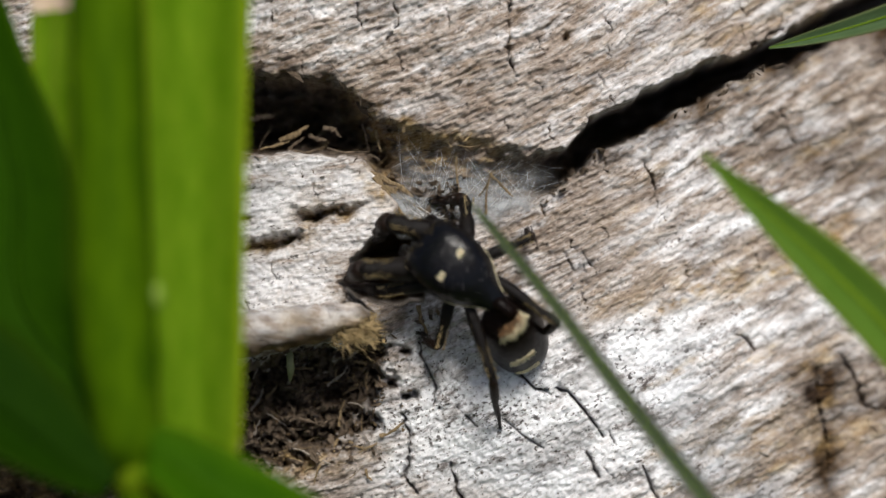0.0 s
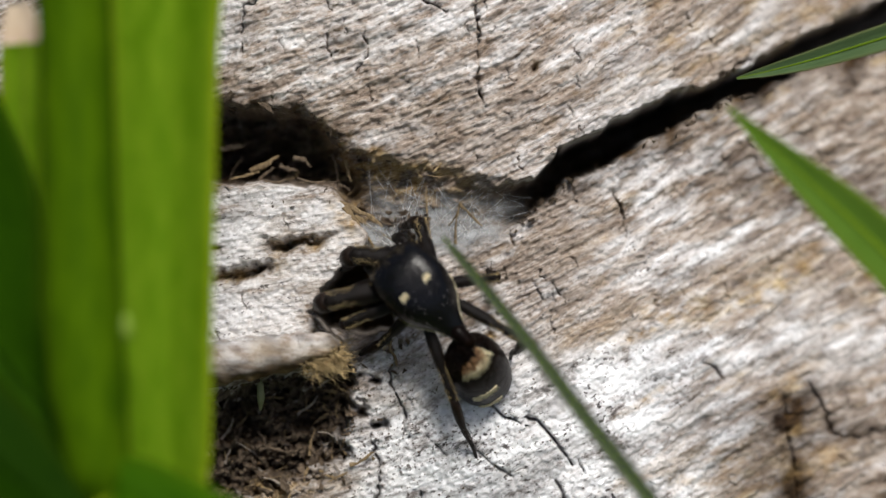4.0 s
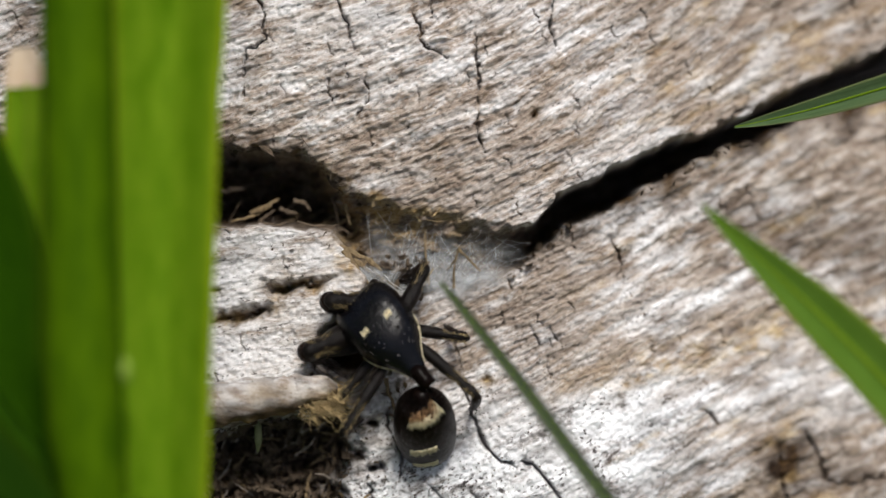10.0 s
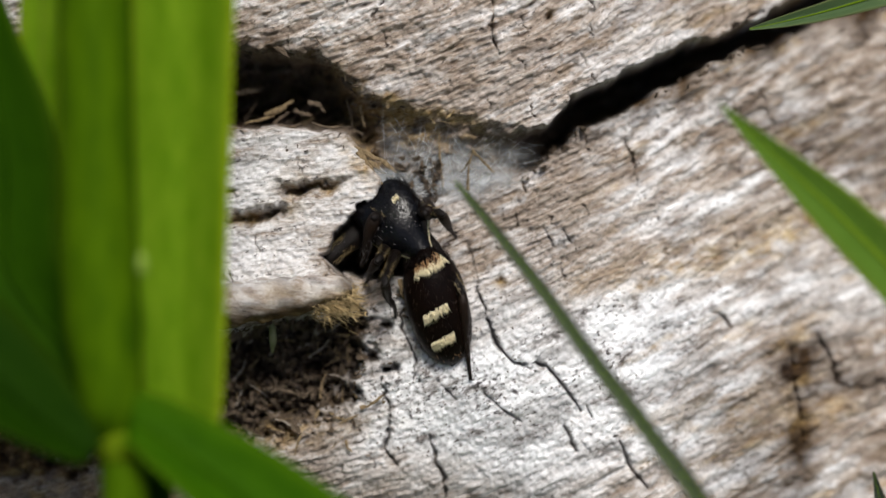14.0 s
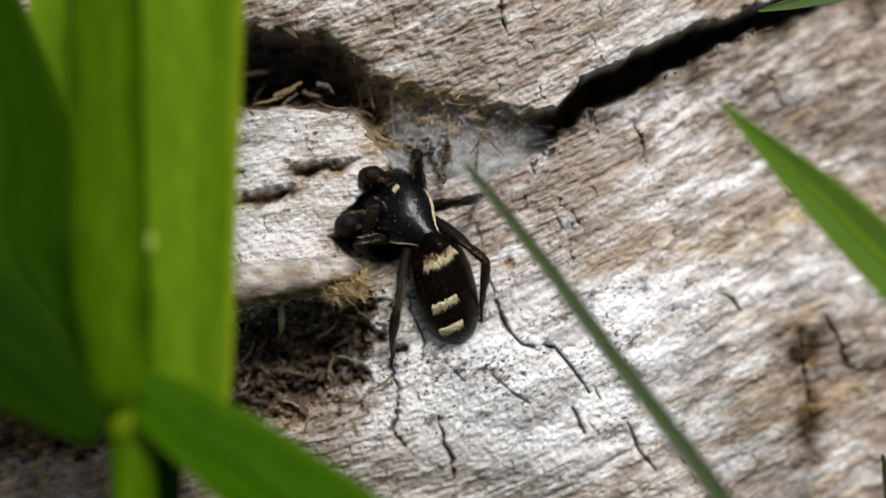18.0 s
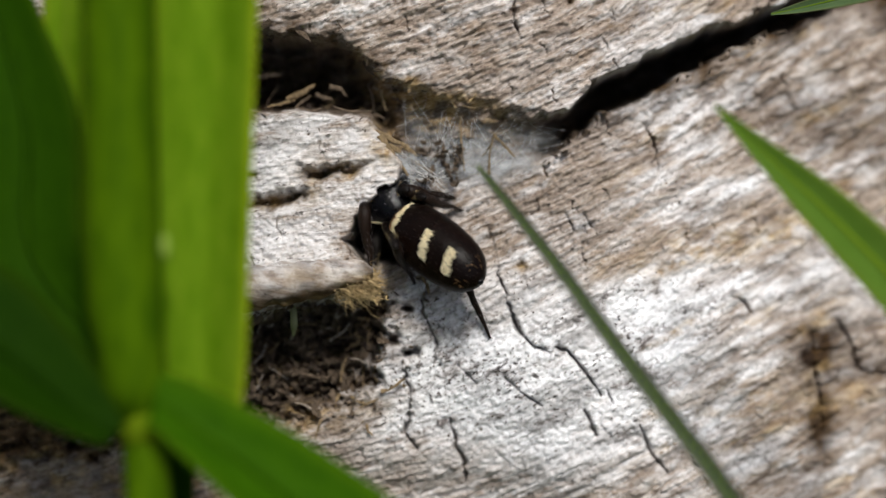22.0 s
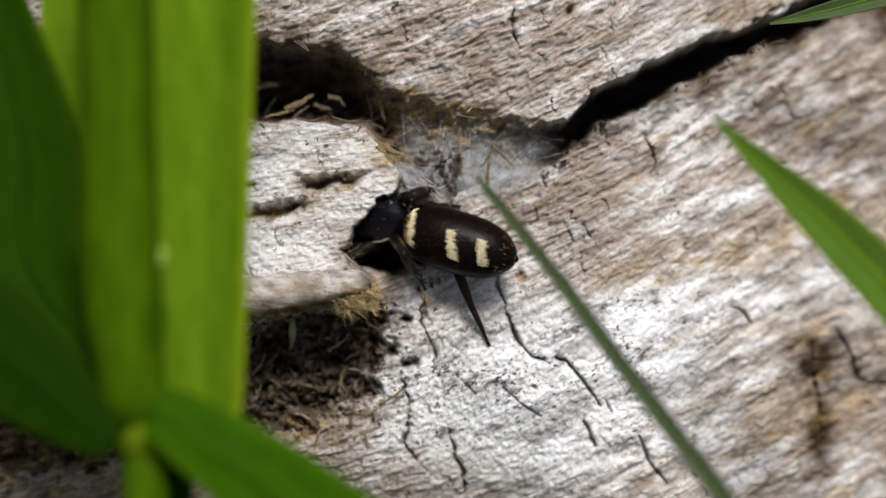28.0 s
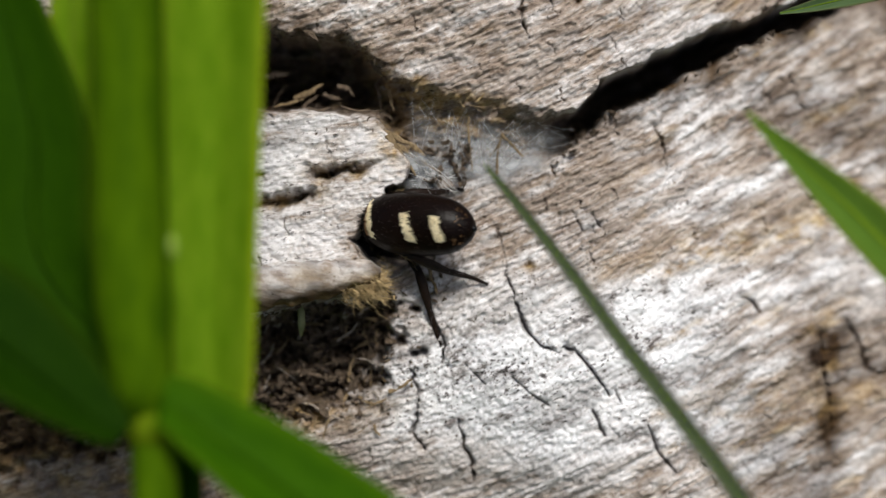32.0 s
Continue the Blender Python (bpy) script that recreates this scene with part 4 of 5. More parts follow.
        dust.f += [(base, base + 2, base + 1), (base, base + 1, base + 3), (base + 1, base + 2, base + 3), (base + 2, base, base + 3)]
    thing("dust", "tiny black specks of rot on pale wood", "wood dust", FACE.copy(), dust.mesh("dust", CRUMB), kind="stuff")
    shared = [[c.mesh("wood_chip", m, False) for c in chips] for m in (CRUMB, ASH, TAN)]
    spots = [(random.uniform(330, 630), random.uniform(625, 840), random.uniform(0.06, 0.2)) for _ in range(58)]
    spots += [(random.uniform(685, 765), random.uniform(345, 420), random.uniform(0.04, 0.12)) for _ in range(58)]
    spots += [(random.uniform(440, 640), random.uniform(270, 340), random.uniform(0.02, 0.06)) for _ in range(16)]
    spots += [(random.uniform(690, 730), random.uniform(570, 625), random.uniform(0.05, 0.10)) for _ in range(8)]
    spots += [(random.gauss(632, 26), random.uniform(600, 800), random.uniform(0.025, 0.09)) for _ in range(22)]
    spots += [(random.gauss(570, 80), random.gauss(830, 28), random.uniform(0.025, 0.08)) for _ in range(12)]
    for _ in range(38):
        x = random.uniform(400, 660)
        spots.append((x, float(np.interp(x, [p[0] for p in UPPER_EDGE], [p[1] for p in UPPER_EDGE])) + random.gauss(22, 14), random.uniform(0.05, 0.17)))
    for _ in range(40):
        x = random.uniform(905, 1040)
        spots.append((x, float(np.interp(x, [p[0] for p in LOWER_EDGE], [p[1] for p in LOWER_EDGE])) + random.gauss(0, 9), random.uniform(0.05, 0.16)))
    for _ in range(24):
        x = random.uniform(955, 1330)
        spots.append((x, float(np.interp(x, [p[0] for p in LOWER_EDGE], [p[1] for p in LOWER_EDGE])) + abs(random.gauss(4, 9)), random.uniform(0.03, 0.11)))
    for x, y, r in spots:
        c = ground_at(x, y) + Vector((0, 0, r * 0.25 + (random.uniform(0.35, 0.75) if 680 < x < 770 and y < 425 else 0)))
        pick = 0 if 680 < x < 770 and y < 425 or random.random() < (0.8 if y > 500 else 0.9) else (1 if random.random() < 0.7 else 2)
        ob = thing("wood_chip", ("black-brown", "grey", "tan")[pick] + " crumb of rotten wood lying on the log", "wood chip", None, random.choice(shared[pick]), "wood chips")
        m = Matrix.Translation(c * MM) @ Euler((random.uniform(0, 6), random.uniform(0, 6), random.uniform(0, 6))).to_matrix().to_4x4()
        ob.matrix_world = FACE @ m @ Matrix.Diagonal((r, r, r, 1))
    seed = thing("grass_seed", "small pale green husk stuck among the crumbs", "seed", FACE.copy())
    s = Shape().tube([plan(468, 628, 0.2), plan(471, 645, 0.3), plan(472, 668, 0.3), plan(470, 690, 0.1)], [0.03, 0.10, 0.11, 0.03], 8)
    part("husk", s.mesh("husk", HUSK), seed)


def silk_material():
    m, nt, bsdf = material("spider_silk")
    co = nt.nodes.new("ShaderNodeTexCoord").outputs["Object"]
    n = stretched(nt, co, 500, 1200, 1.0, 5, 0.7, 1000)
    fade = nt.nodes.new("ShaderNodeMath")
    fade.operation = "MULTIPLY"
    nt.links.new(ramp(nt, n, [(0.38, (0.10,)), (0.66, (0.72,))]), fade.inputs[0])
    nt.links.new(attribute(nt, "weave").outputs["Fac"], fade.inputs[1])
    nt.links.new(fade.outputs[0], bsdf.inputs["Alpha"])
    bsdf.inputs["Base Color"].default_value = (0.42, 0.44, 0.45, 1)
    bsdf.inputs["Roughness"].default_value = 0.6
    return m


def build_web():
    web = thing("spider_web", "torn greyish silk sheet stretched across the split", "spider web", FACE.copy())
    silk = silk_material()
    s = Shape()
    nu, nv = 60, 24
    weave = []
    for j in range(nv + 1):
        for i in range(nu + 1):
            x, t = 655 + 300 * i / nu, j / nv
            top = float(np.interp(x, [p[0] for p in UPPER_EDGE], [p[1] for p in UPPER_EDGE])) - 4
            low = float(np.interp(x, [p[0] for p in LOWER_EDGE], [p[1] for p in LOWER_EDGE])) + 14
            w = 0.55 - 0.40 * t - 0.50 * math.sin(math.pi * t) + 0.12 * noise.noise(Vector((x / 30, t * 5, 0)))
            s.v.append(plan(x, top + (low - top) * t, w))
            thick = math.exp(-((x - 790 - 20 * t) / 150) ** 4) * min(1, max(0, (t - 0.26) * 2.4)) * min(1, (1 - t) * 5)
            weave.append(thick * min(1, max(0, (945 - x) / 70)) * min(1, max(0, (x - 655) / 40)) * (0.9 + 0.9 * noise.noise(Vector((x / 22, t * 4, 3)))))
    for j in range(nv):
        for i in range(nu):
            p = j * (nu + 1) + i
            s.f.append((p, p + nu + 1, p + nu + 2, p + 1))
    sheet_mesh = s.mesh("sheet", silk)
    at = sheet_mesh.attributes.new("weave", "FLOAT", "POINT")
    at.data.foreach_set("value", np.array(weave, np.float32))
    sheet = part("sheet", sheet_mesh, web, "hazy silk sheet")
    solid = sheet.modifiers.new("Solidify", "SOLIDIFY")
    solid.thickness = 0.000006
    pad, haze = Shape(), []
    for j in range(17):
        for i in range(17):
            u, v = i / 16 - 0.5, j / 16 - 0.5
            pad.v.append(plan(678 + 70 * u + 34 * v, 404 + 84 * v, 0.40 - 0.5 * v + 0.10 * noise.noise(Vector((5 * u, 5 * v, 8)))))
            haze.append(1.5 * math.exp(-(2.6 * u) ** 2 - (2.3 * v) ** 4) * (0.9 + 0.6 * noise.noise(Vector((9 * u, 4 * v, 2)))) if max(abs(u), abs(v)) < 0.49 else 0)
    for j in range(16):
        for i in range(16):
            p = j * 17 + i
            pad.f.append((p, p + 17, p + 18, p + 1))
    pad_mesh = pad.mesh("pad", silk)
    at = pad_mesh.attributes.new("weave", "FLOAT", "POINT")
    at.data.foreach_set("value", np.array(haze, np.float32))
    solid = part("pad", pad_mesh, web, "pale pad of silk at the end of the plank").modifiers.new("Solidify", "SOLIDIFY")
    solid.thickness = 0.000006
    for k in range(60):
        if k < 46:
            x = random.uniform(660, 940)
            top = float(np.interp(x, [p[0] for p in UPPER_EDGE], [p[1] for p in UPPER_EDGE]))
            x2 = min(max(x + random.gauss(0, 60), 650), 950)
            low = float(np.interp(x2, [p[0] for p in LOWER_EDGE], [p[1] for p in LOWER_EDGE]))
            a, c, r = plan(x, top + random.uniform(5, 60), random.uniform(-0.3, 0.3)), plan(x2, low + random.uniform(-40, 8), random.uniform(-0.3, 0.15)), random.uniform(0.0016, 0.0036)
        else:
            a = plan(random.uniform(645, 700), random.uniform(360, 410), 0.5)
            c, r = plan(random.uniform(700, 760), random.uniform(400, 440), 0.3), 0.006
        mid = a.lerp(c, 0.5) + Vector((random.gauss(0, 0.1), random.gauss(0, 0.1), random.uniform(-0.15, 0.05)))
        part("thread", Shape().tube([a, a.lerp(mid, 0.5), mid, mid.lerp(c, 0.5), c], [r] * 5, 4).mesh("thread", STRAND), web)
    p = Shape()
    for _ in range(15):
        a = plan(random.uniform(672, 716), random.uniform(398, 432), random.uniform(0.2, 0.7))
        d = Vector((random.uniform(-0.5, 0.5), random.uniform(-0.6, 0.3), random.uniform(-0.1, 0.3)))
        p.tube([a, a + d * 0.5 + Vector((0, 0, 0.05)), a + d], [0.005, 0.004, 0.002], 4)
    part("tuft", p.mesh("tuft", STRAND), web, "pale tuft of silk and fibres")


STRAND = mottled("silk_thread", (0.45, 0.45, 0.44), (0.7, 0.7, 0.68), 2.0, 0.5, 0.4, 0.002)
HUSK = mottled("pale_husk", (0.14, 0.16, 0.07), (0.30, 0.31, 0.17), 3.0, 0.6, 0.3, 0.01)
build_litter(LOG)
build_web()

# ---- the spider ----
PROSOMA = [(-0.12, 0.18, 0.00, 0.16), (0.07, 0.28, 0.03, 0.24), (0.34, 0.40, 0.10, 0.36), (0.58, 0.56, 0.18, 0.48), (0.84, 0.74, 0.26, 0.58), (1.15, 0.86, 0.32, 0.64),
           (1.57, 0.92, 0.37, 0.68), (2.02, 0.92, 0.38, 0.69), (2.40, 0.87, 0.33, 0.64), (2.66, 0.74, 0.25, 0.53), (2.82, 0.38, 0.17, 0.24)]
ABDOMEN = [(-0.06, 0.14, 0.02, 0.13), (0.04, 0.38, 0.06, 0.34), (0.26, 0.64, 0.10, 0.58), (0.70, 0.80, 0.10, 0.71), (1.30, 0.86, 0.08, 0.76),
           (1.90, 0.85, 0.04, 0.73), (2.45, 0.77, 0.00, 0.66), (2.84, 0.62, -0.02, 0.51), (3.10, 0.40, -0.04, 0.34), (3.26, 0.16, -0.05, 0.14)]


def ring_at(rings, y):
    """Half width, middle height and half height at y, smoothed between the rings."""
    y = min(max(y, rings[0][0]), rings[-1][0])
    i = max(k for k in range(len(rings) - 1) if rings[k][0] <= y)
    a, b, c, d = (rings[max(i - 1, 0)], rings[i], rings[i + 1], rings[min(i + 2, len(rings) - 1)])
    t, out = (y - b[0]) / (c[0] - b[0]), []
    for k in (1, 2, 3):
        m0 = (c[k] - a[k]) / (c[0] - a[0]) * (c[0] - b[0]) if i > 0 else (c[k] - b[k]) * 1.6
        m1 = (d[k] - b[k]) / (d[0] - b[0]) * (c[0] - b[0]) if i < len(rings) - 2 else (c[k] - b[k]) * 1.6
        out.append(max((2 * t ** 3 - 3 * t ** 2 + 1) * b[k] + (t ** 3 - 2 * t ** 2 + t) * m0 + (3 * t ** 2 - 2 * t ** 3) * c[k] + (t ** 3 - t ** 2) * m1, 0.02 if k != 2 else -9))
    return out


def on_body(rings, y, a):
    """The place and the outward way at y along the body, a radians round from its back."""
    hw, zc, hh = ring_at(rings, y)
    # the head is squarer than the rest
    box = min(max((y - 0.7) / 0.7, 0), 1) * 0.75 if rings is PROSOMA else 0
    k = 1 + box * ((math.sin(a) ** 4 + math.cos(a) ** 4) ** -0.25 - 1)
    hw, hh = hw * k, hh * k
    p = Vector((hw * math.sin(a), y, zc + hh * math.cos(a)))
    hw2, zc2, hh2 = ring_at(rings, y + 0.05)
    q = Vector((hw2 * k * math.sin(a), y + 0.05, zc2 + hh2 * k * math.cos(a)))
    round_way = Vector((hw * math.cos(a), 0, -hh * math.sin(a)))
    n = (q - p).cross(round_way).normalized() * -1
    if n.dot(p - Vector((0, y, zc))) < 0:
        n = -n
    return p, n


def body_mesh(name, rings, mat, sides=32, rows=40):
    s = Shape()
    ys = [rings[0][0] + (rings[-1][0] - rings[0][0]) * (0.5 - 0.5 * math.cos(math.pi * i / rows)) for i in range(rows + 1)]
    for y in ys:
        for k in range(sides):
            s.v.append(on_body(rings, y, 2 * math.pi * k / sides)[0])
    for i in range(rows):
        for k in range(sides):
            a, b = i * sides + k, i * sides + (k + 1) % sides
            s.f.append((a, a + sides, b + sides, b))
    s.f.append(tuple(range(sides)))
    s.f.append(tuple(rows * sides + k for k in reversed(range(sides))))
    return s.mesh(name, mat)


def scales(name, rings, mat, y0, y1, a0, a1, count, length, bend=0.0, lift=0.25, way=1, width=0.035, slant=0.0):
    """A patch of short scales that lie on the body, between two places along it and two turns round it."""
    s = Shape()
    for _ in range(count):
        a = random.uniform(a0, a1)
        ragged = 0.07 * noise.noise(Vector((a * 5.0, y0 * 3, 0))) + random.gauss(0, 0.02)
        y = random.uniform(y0, y1) + bend * abs(a) + slant * a + ragged
        p, n = on_body(rings, y, a)
        d = Vector((random.gauss(0, 0.25), way, 0))
        d = (d - n * d.dot(n)).normalized() + n * lift * random.uniform(0.3, 1)
        s.sliver(p + n * 0.006, p + n * 0.006 + d * length * random.uniform(0.6, 1.2), width, n)
    return s.mesh(name, mat)


def leg_meshes(upper, lower, thick):
    """Femur with knee, and shin with foot, each along y."""
    s = Shape()
    u = upper
    s.tube([(0, 0, 0), (0, 0.08 * u, 0.01), (0, 0.3 * u, 0.05), (0, 0.55 * u, 0.06), (0, 0.72 * u, 0.03), (0, 0.80 * u, 0.02), (0, 0.92 * u, 0.02), (0, u, -0.03), (0, u + 0.10, -0.07), (0, u + 0.15, -0.09)],
           [thick * k for k in (0.6, 0.92, 1.18, 1.08, 0.72, 0.90, 0.92, 0.78, 0.50, 0.12)], 14)
    for _ in range(130):
        y, a = random.uniform(0.1, 0.97) * u, random.uniform(0, 6.28)
        n = Vector((math.cos(a), 0, math.sin(a)))
        p = Vector((0, y, 0.04)) + n * thick * 0.9
        s.sliver(p, p + n * 0.07 + Vector((0, 0.14, 0)), 0.014, n)
    low = Shape()
    v = lower
    low.tube([(0, -0.03, 0.0), (0.01, 0.1 * v, 0.03), (0.03, 0.3 * v, 0.05), (0.04, 0.46 * v, 0.03), (0.03, 0.52 * v, 0.01), (-0.01, 0.74 * v, -0.05), (-0.02, 0.80 * v, -0.06), (0, v, 0)],
             [thick * k for k in (0.70, 0.96, 0.90, 0.58, 0.66, 0.50, 0.40, 0.28)], 12)
    for _ in range(80):
        y, a = random.uniform(0.05, 0.97) * v, random.uniform(0, 6.28)
        n = Vector((math.cos(a), 0, math.sin(a)))
        p = Vector((0, y, 0)) + n * thick * 0.6
        s2 = 0.12 if random.random() < 0.85 else 0.26
        low.sliver(p, p + n * s2 * 0.6 + Vector((0, s2, 0)), 0.013, n)
    for k in range(26):
        a = random.uniform(0, 6.28)
        low.sliver((0, 0.97 * v, 0), (0.07 * math.cos(a), 1.02 * v, 0.07 * math.sin(a)), 0.02, Vector((math.cos(a), 0, math.sin(a))))
    frost = Shape()
    for _ in range(90):
        y, a = random.uniform(0.08, 0.9) * v, random.uniform(0, 6.28)
        n = Vector((math.cos(a), 0, math.sin(a)))
        p = Vector((0, y, 0.01)) + n * thick * (0.95 - 0.4 * y / v)
        frost.sliver(p, p + n * 0.02 + Vector((random.gauss(0, 0.03), 0.08, 0)), 0.009, n)
    gold = Shape()
    for _ in range(150):
        y = (1 - 0.75 * random.random() ** 1.4) * u
        a = 1.57 + random.choice((-0.75, 0.75)) + random.gauss(0, 0.16)
        n = Vector((math.cos(a), 0, math.sin(a)))
        p = Vector((0, y, 0.045)) + n * thick * 0.98
        gold.sliver(p, p + n * 0.02 + Vector((random.gauss(0, 0.03), 0.10, 0)), 0.010, n)
    return s.mesh("leg", LEG), low.mesh("shin", FOOT), gold.mesh("hairs", GOLD), frost.mesh("frost", WEB_GREY)


def ball(name, r, mat, centre=(0, 0, 0), squash=1.0, nu=12, nv=8):
    s = Shape()
    for i in range(nv + 1):
        b = math.pi * i / nv
        for k in range(nu):
            a = 2 * math.pi * k / nu
            rr = max(math.sin(b), 0.02) * r
            s.v.append(Vector((centre[0] + rr * math.cos(a), centre[1] + rr * math.sin(a), centre[2] + squash * r * math.cos(b))))
    for i in range(nv):
        for k in range(nu):
            a, b2 = i * nu + k, i * nu + (k + 1) % nu
            s.f.append((a, a + nu, b2 + nu, b2))
    return s.mesh(name, mat)


WEB_GREY = mottled("grey_hair", (0.10, 0.09, 0.10), (0.30, 0.27, 0.27), 8.0, 0.5, 0.5, 0.01)
LEGS = [  # place on the body, lengths of the upper and lower leg, thickness
    ((0.50, 2.15, -0.05), 1.75, 1.70, 0.31), ((0.58, 1.75, -0.15), 1.60, 1.75, 0.20),
    ((0.55, 1.30, -0.15), 1.60, 1.80, 0.15), ((0.42, 0.90, -0.12), 2.35, 2.60, 0.15)]


def fuzzy_waist():
    s = Shape().tube([(0, -0.22, 0.06), (0, -0.12, 0.06), (0, 0.0, 0.07), (0, 0.12, 0.08), (0, 0.28, 0.08)], [0.14, 0.22, 0.28, 0.36, 0.46], 16)
    for _ in range(260):
        y, a = random.uniform(-0.2, 0.25), random.uniform(0, 6.28)
        n = Vector((math.cos(a), 0, math.sin(a)))
        p = Vector((0, y, 0.1)) + n * (0.2 + 0.5 * (y + 0.2))
        s.sliver(p, p + n * 0.09 + Vector((0, -0.12, 0)), 0.016, n)
    return s


def build_spider():
    spider = thing("spider", "black jumping spider with cream bands on its abdomen", "spider")
    front = part("prosoma", body_mesh("prosoma", PROSOMA, CUTICLE), spider, "glossy black head and chest")
    for sx in (-1, 1):
        part("spot", scales("spot", PROSOMA, CREAM, 1.44, 1.58, sx * 0.42 - 0.12, sx * 0.42 + 0.10, 55, 0.11, lift=0.15, way=-1, width=0.03), front, "cream spot of scales")
        part("side_line", scales("side_line", PROSOMA, CREAM, 0.2, 1.3, sx * 1.60 - 0.11, sx * 1.68 + 0.11, 170, 0.14, lift=0.1, way=-1), front, "cream line of scales along the flank")
    part("fur", scales("fur", PROSOMA, VELVET, 1.05, 2.75, -1.7, 1.7, 900, 0.13, lift=0.3, way=-1, width=0.012), front, "short black fur of the head")
    part("grey_scales", scales("grey_scales", PROSOMA, WEB_GREY, 0.5, 1.5, -0.9, 0.9, 28, 0.09, lift=0.15, way=-1, width=0.014), front, "thin pinkish grey scales")
    part("face_scales", scales("face_scales", PROSOMA, GOLD, 2.46, 2.70, -1.2, 1.2, 45, 0.09, lift=0.2, way=-1, width=0.014), front, "golden scales round the eyes")
    for x, y, z, r in ((0.24, 2.72, 0.28, 0.20), (0.58, 2.61, 0.38, 0.11), (0.72, 2.19, 0.76, 0.05), (0.75, 1.60, 0.76, 0.10)):
        for sx in (-1, 1):
            part("eye", ball("eye", r, EYE), front, "shiny black eye", Matrix.Translation(Vector((sx * x, y, z)) * MM))
    for sx in (-1, 1):
        ch = Shape().tube([(sx * 0.25, 2.6, 0.05), (sx * 0.27, 2.76, -0.2), (sx * 0.26, 2.75, -0.55), (sx * 0.2, 2.65, -0.8)], [0.22, 0.25, 0.2, 0.08], 12)
        part("chelicera", ch.mesh("chelicera", CUTICLE), front)
        pp = Shape().tube([(sx * 0.45, 2.5, -0.1), (sx * 0.62, 2.8, 0.02), (sx * 0.6, 3.02, -0.15), (sx * 0.5, 3.15, -0.5), (sx * 0.45, 3.12, -0.75)], [0.1, 0.13, 0.14, 0.16, 0.06], 12)
        for _ in range(60):
            t = random.random()
            c = Vector((sx * 0.58, 2.76 + 0.36 * t, 0.05 - 0.6 * t * t))
            n = Vector((random.gauss(0, 1), random.gauss(0, 1), random.gauss(0, 1))).normalized()
            pp.sliver(c + n * 0.1, c + n * 0.3, 0.016, n)
        part("palp", pp.mesh("palp", LEG), front)
    tail = Shape().tube([(0, 0.14, 0.06), (0, -0.08, 0.04), (0, -0.28, 0.0), (0, -0.46, -0.10)], [0.24, 0.22, 0.22, 0.24], 14)
    for _ in range(160):
        y, a = random.uniform(-0.45, 0.1), random.uniform(0, 6.28)
        n = Vector((math.cos(a), 0, math.sin(a)))
        p = Vector((0, y, 0.02)) + n * 0.2
        tail.sliver(p, p + n * 0.08 + Vector((0, -0.12, 0)), 0.016, n)
    part("waist", tail.mesh("waist", VELVET), front, "narrow black hairy waist")
    rear = part("abdomen", body_mesh("abdomen", ABDOMEN, VELVET), spider, "dark brown velvety abdomen")
    part("front_band", scales("front_band", ABDOMEN, CREAM, 0.20, 0.36, -1.0, 0.60, 420, 0.19, lift=0.2, slant=0.13, width=0.03), rear, "cream band of scales")
    part("rust_fringe", scales("rust_fringe", ABDOMEN, RUST, 0.10, 0.23, -0.95, 0.60, 240, 0.16, lift=0.25, slant=0.13), rear, "rusty fringe before the cream band")
    part("middle_band", scales("middle_band", ABDOMEN, CREAM, 1.42, 1.60, -0.32, 0.56, 230, 0.2, lift=0.15, slant=0.30, width=0.03), rear, "cream band of scales")
    part("rear_band", scales("rear_band", ABDOMEN, CREAM, 2.28, 2.48, -0.34, 0.60, 210, 0.18, lift=0.15, slant=0.24, width=0.03), rear, "cream band of scales")
    part("tail_patch", scales("tail_patch", ABDOMEN, RUST, 2.80, 3.10, -1.2, 1.2, 18, 0.14, lift=0.1, width=0.02), rear, "rusty hairs at the tip")
    part("down", scales("down", ABDOMEN, DOWN, 0.2, 3.25, -2.2, 2.2, 450, 0.15, lift=0.15, width=0.010), rear, "fine brown hairs")
    part("collar", scales("collar", ABDOMEN, VELVET, 0.0, 0.3, -2.2, 2.2, 260, 0.22, lift=0.5, way=-1, width=0.02), rear, "black hairs over the waist")
    part("stalk", fuzzy_waist().mesh("stalk", VELVET), rear, "hairy front end")
    part("spinneret", Shape().tube([(0, 3.20, -0.05), (0, 3.28, -0.06), (0, 3.34, -0.08)], [0.12, 0.10, 0.05], 10).mesh("spinneret", CUTICLE), rear)
    limbs = []
    for place, up, low, thick in LEGS:
        meshes = leg_meshes(up, low, thick)
        for sx in (-1, 1):
            leg = part("leg", meshes[0], spider, "dark banded leg")
            shin = part("shin", meshes[1], leg, "reddish brown shin and foot", Matrix.Translation((0, up * MM, 0)))
            part("hairs", meshes[2], leg, "golden hairs")
            part("frost", meshes[3], shin, "pale grey hairs")
            limbs.append((Vector((sx * place[0], place[1], place[2])), up, low, leg, shin))
    return spider, rear, limbs


DOWN = mottled("brown_down", (0.006, 0.003, 0.002), (0.035, 0.017, 0.008), 8.0, 0.4, 0.3, 0.01)
EYE = mottled("eye_black", (0.002, 0.002, 0.003), (0.006, 0.006, 0.008), 2.0, 0.06, 0.6, 0.001)
SPIDER, REAR, LEG_RIG = build_spider()

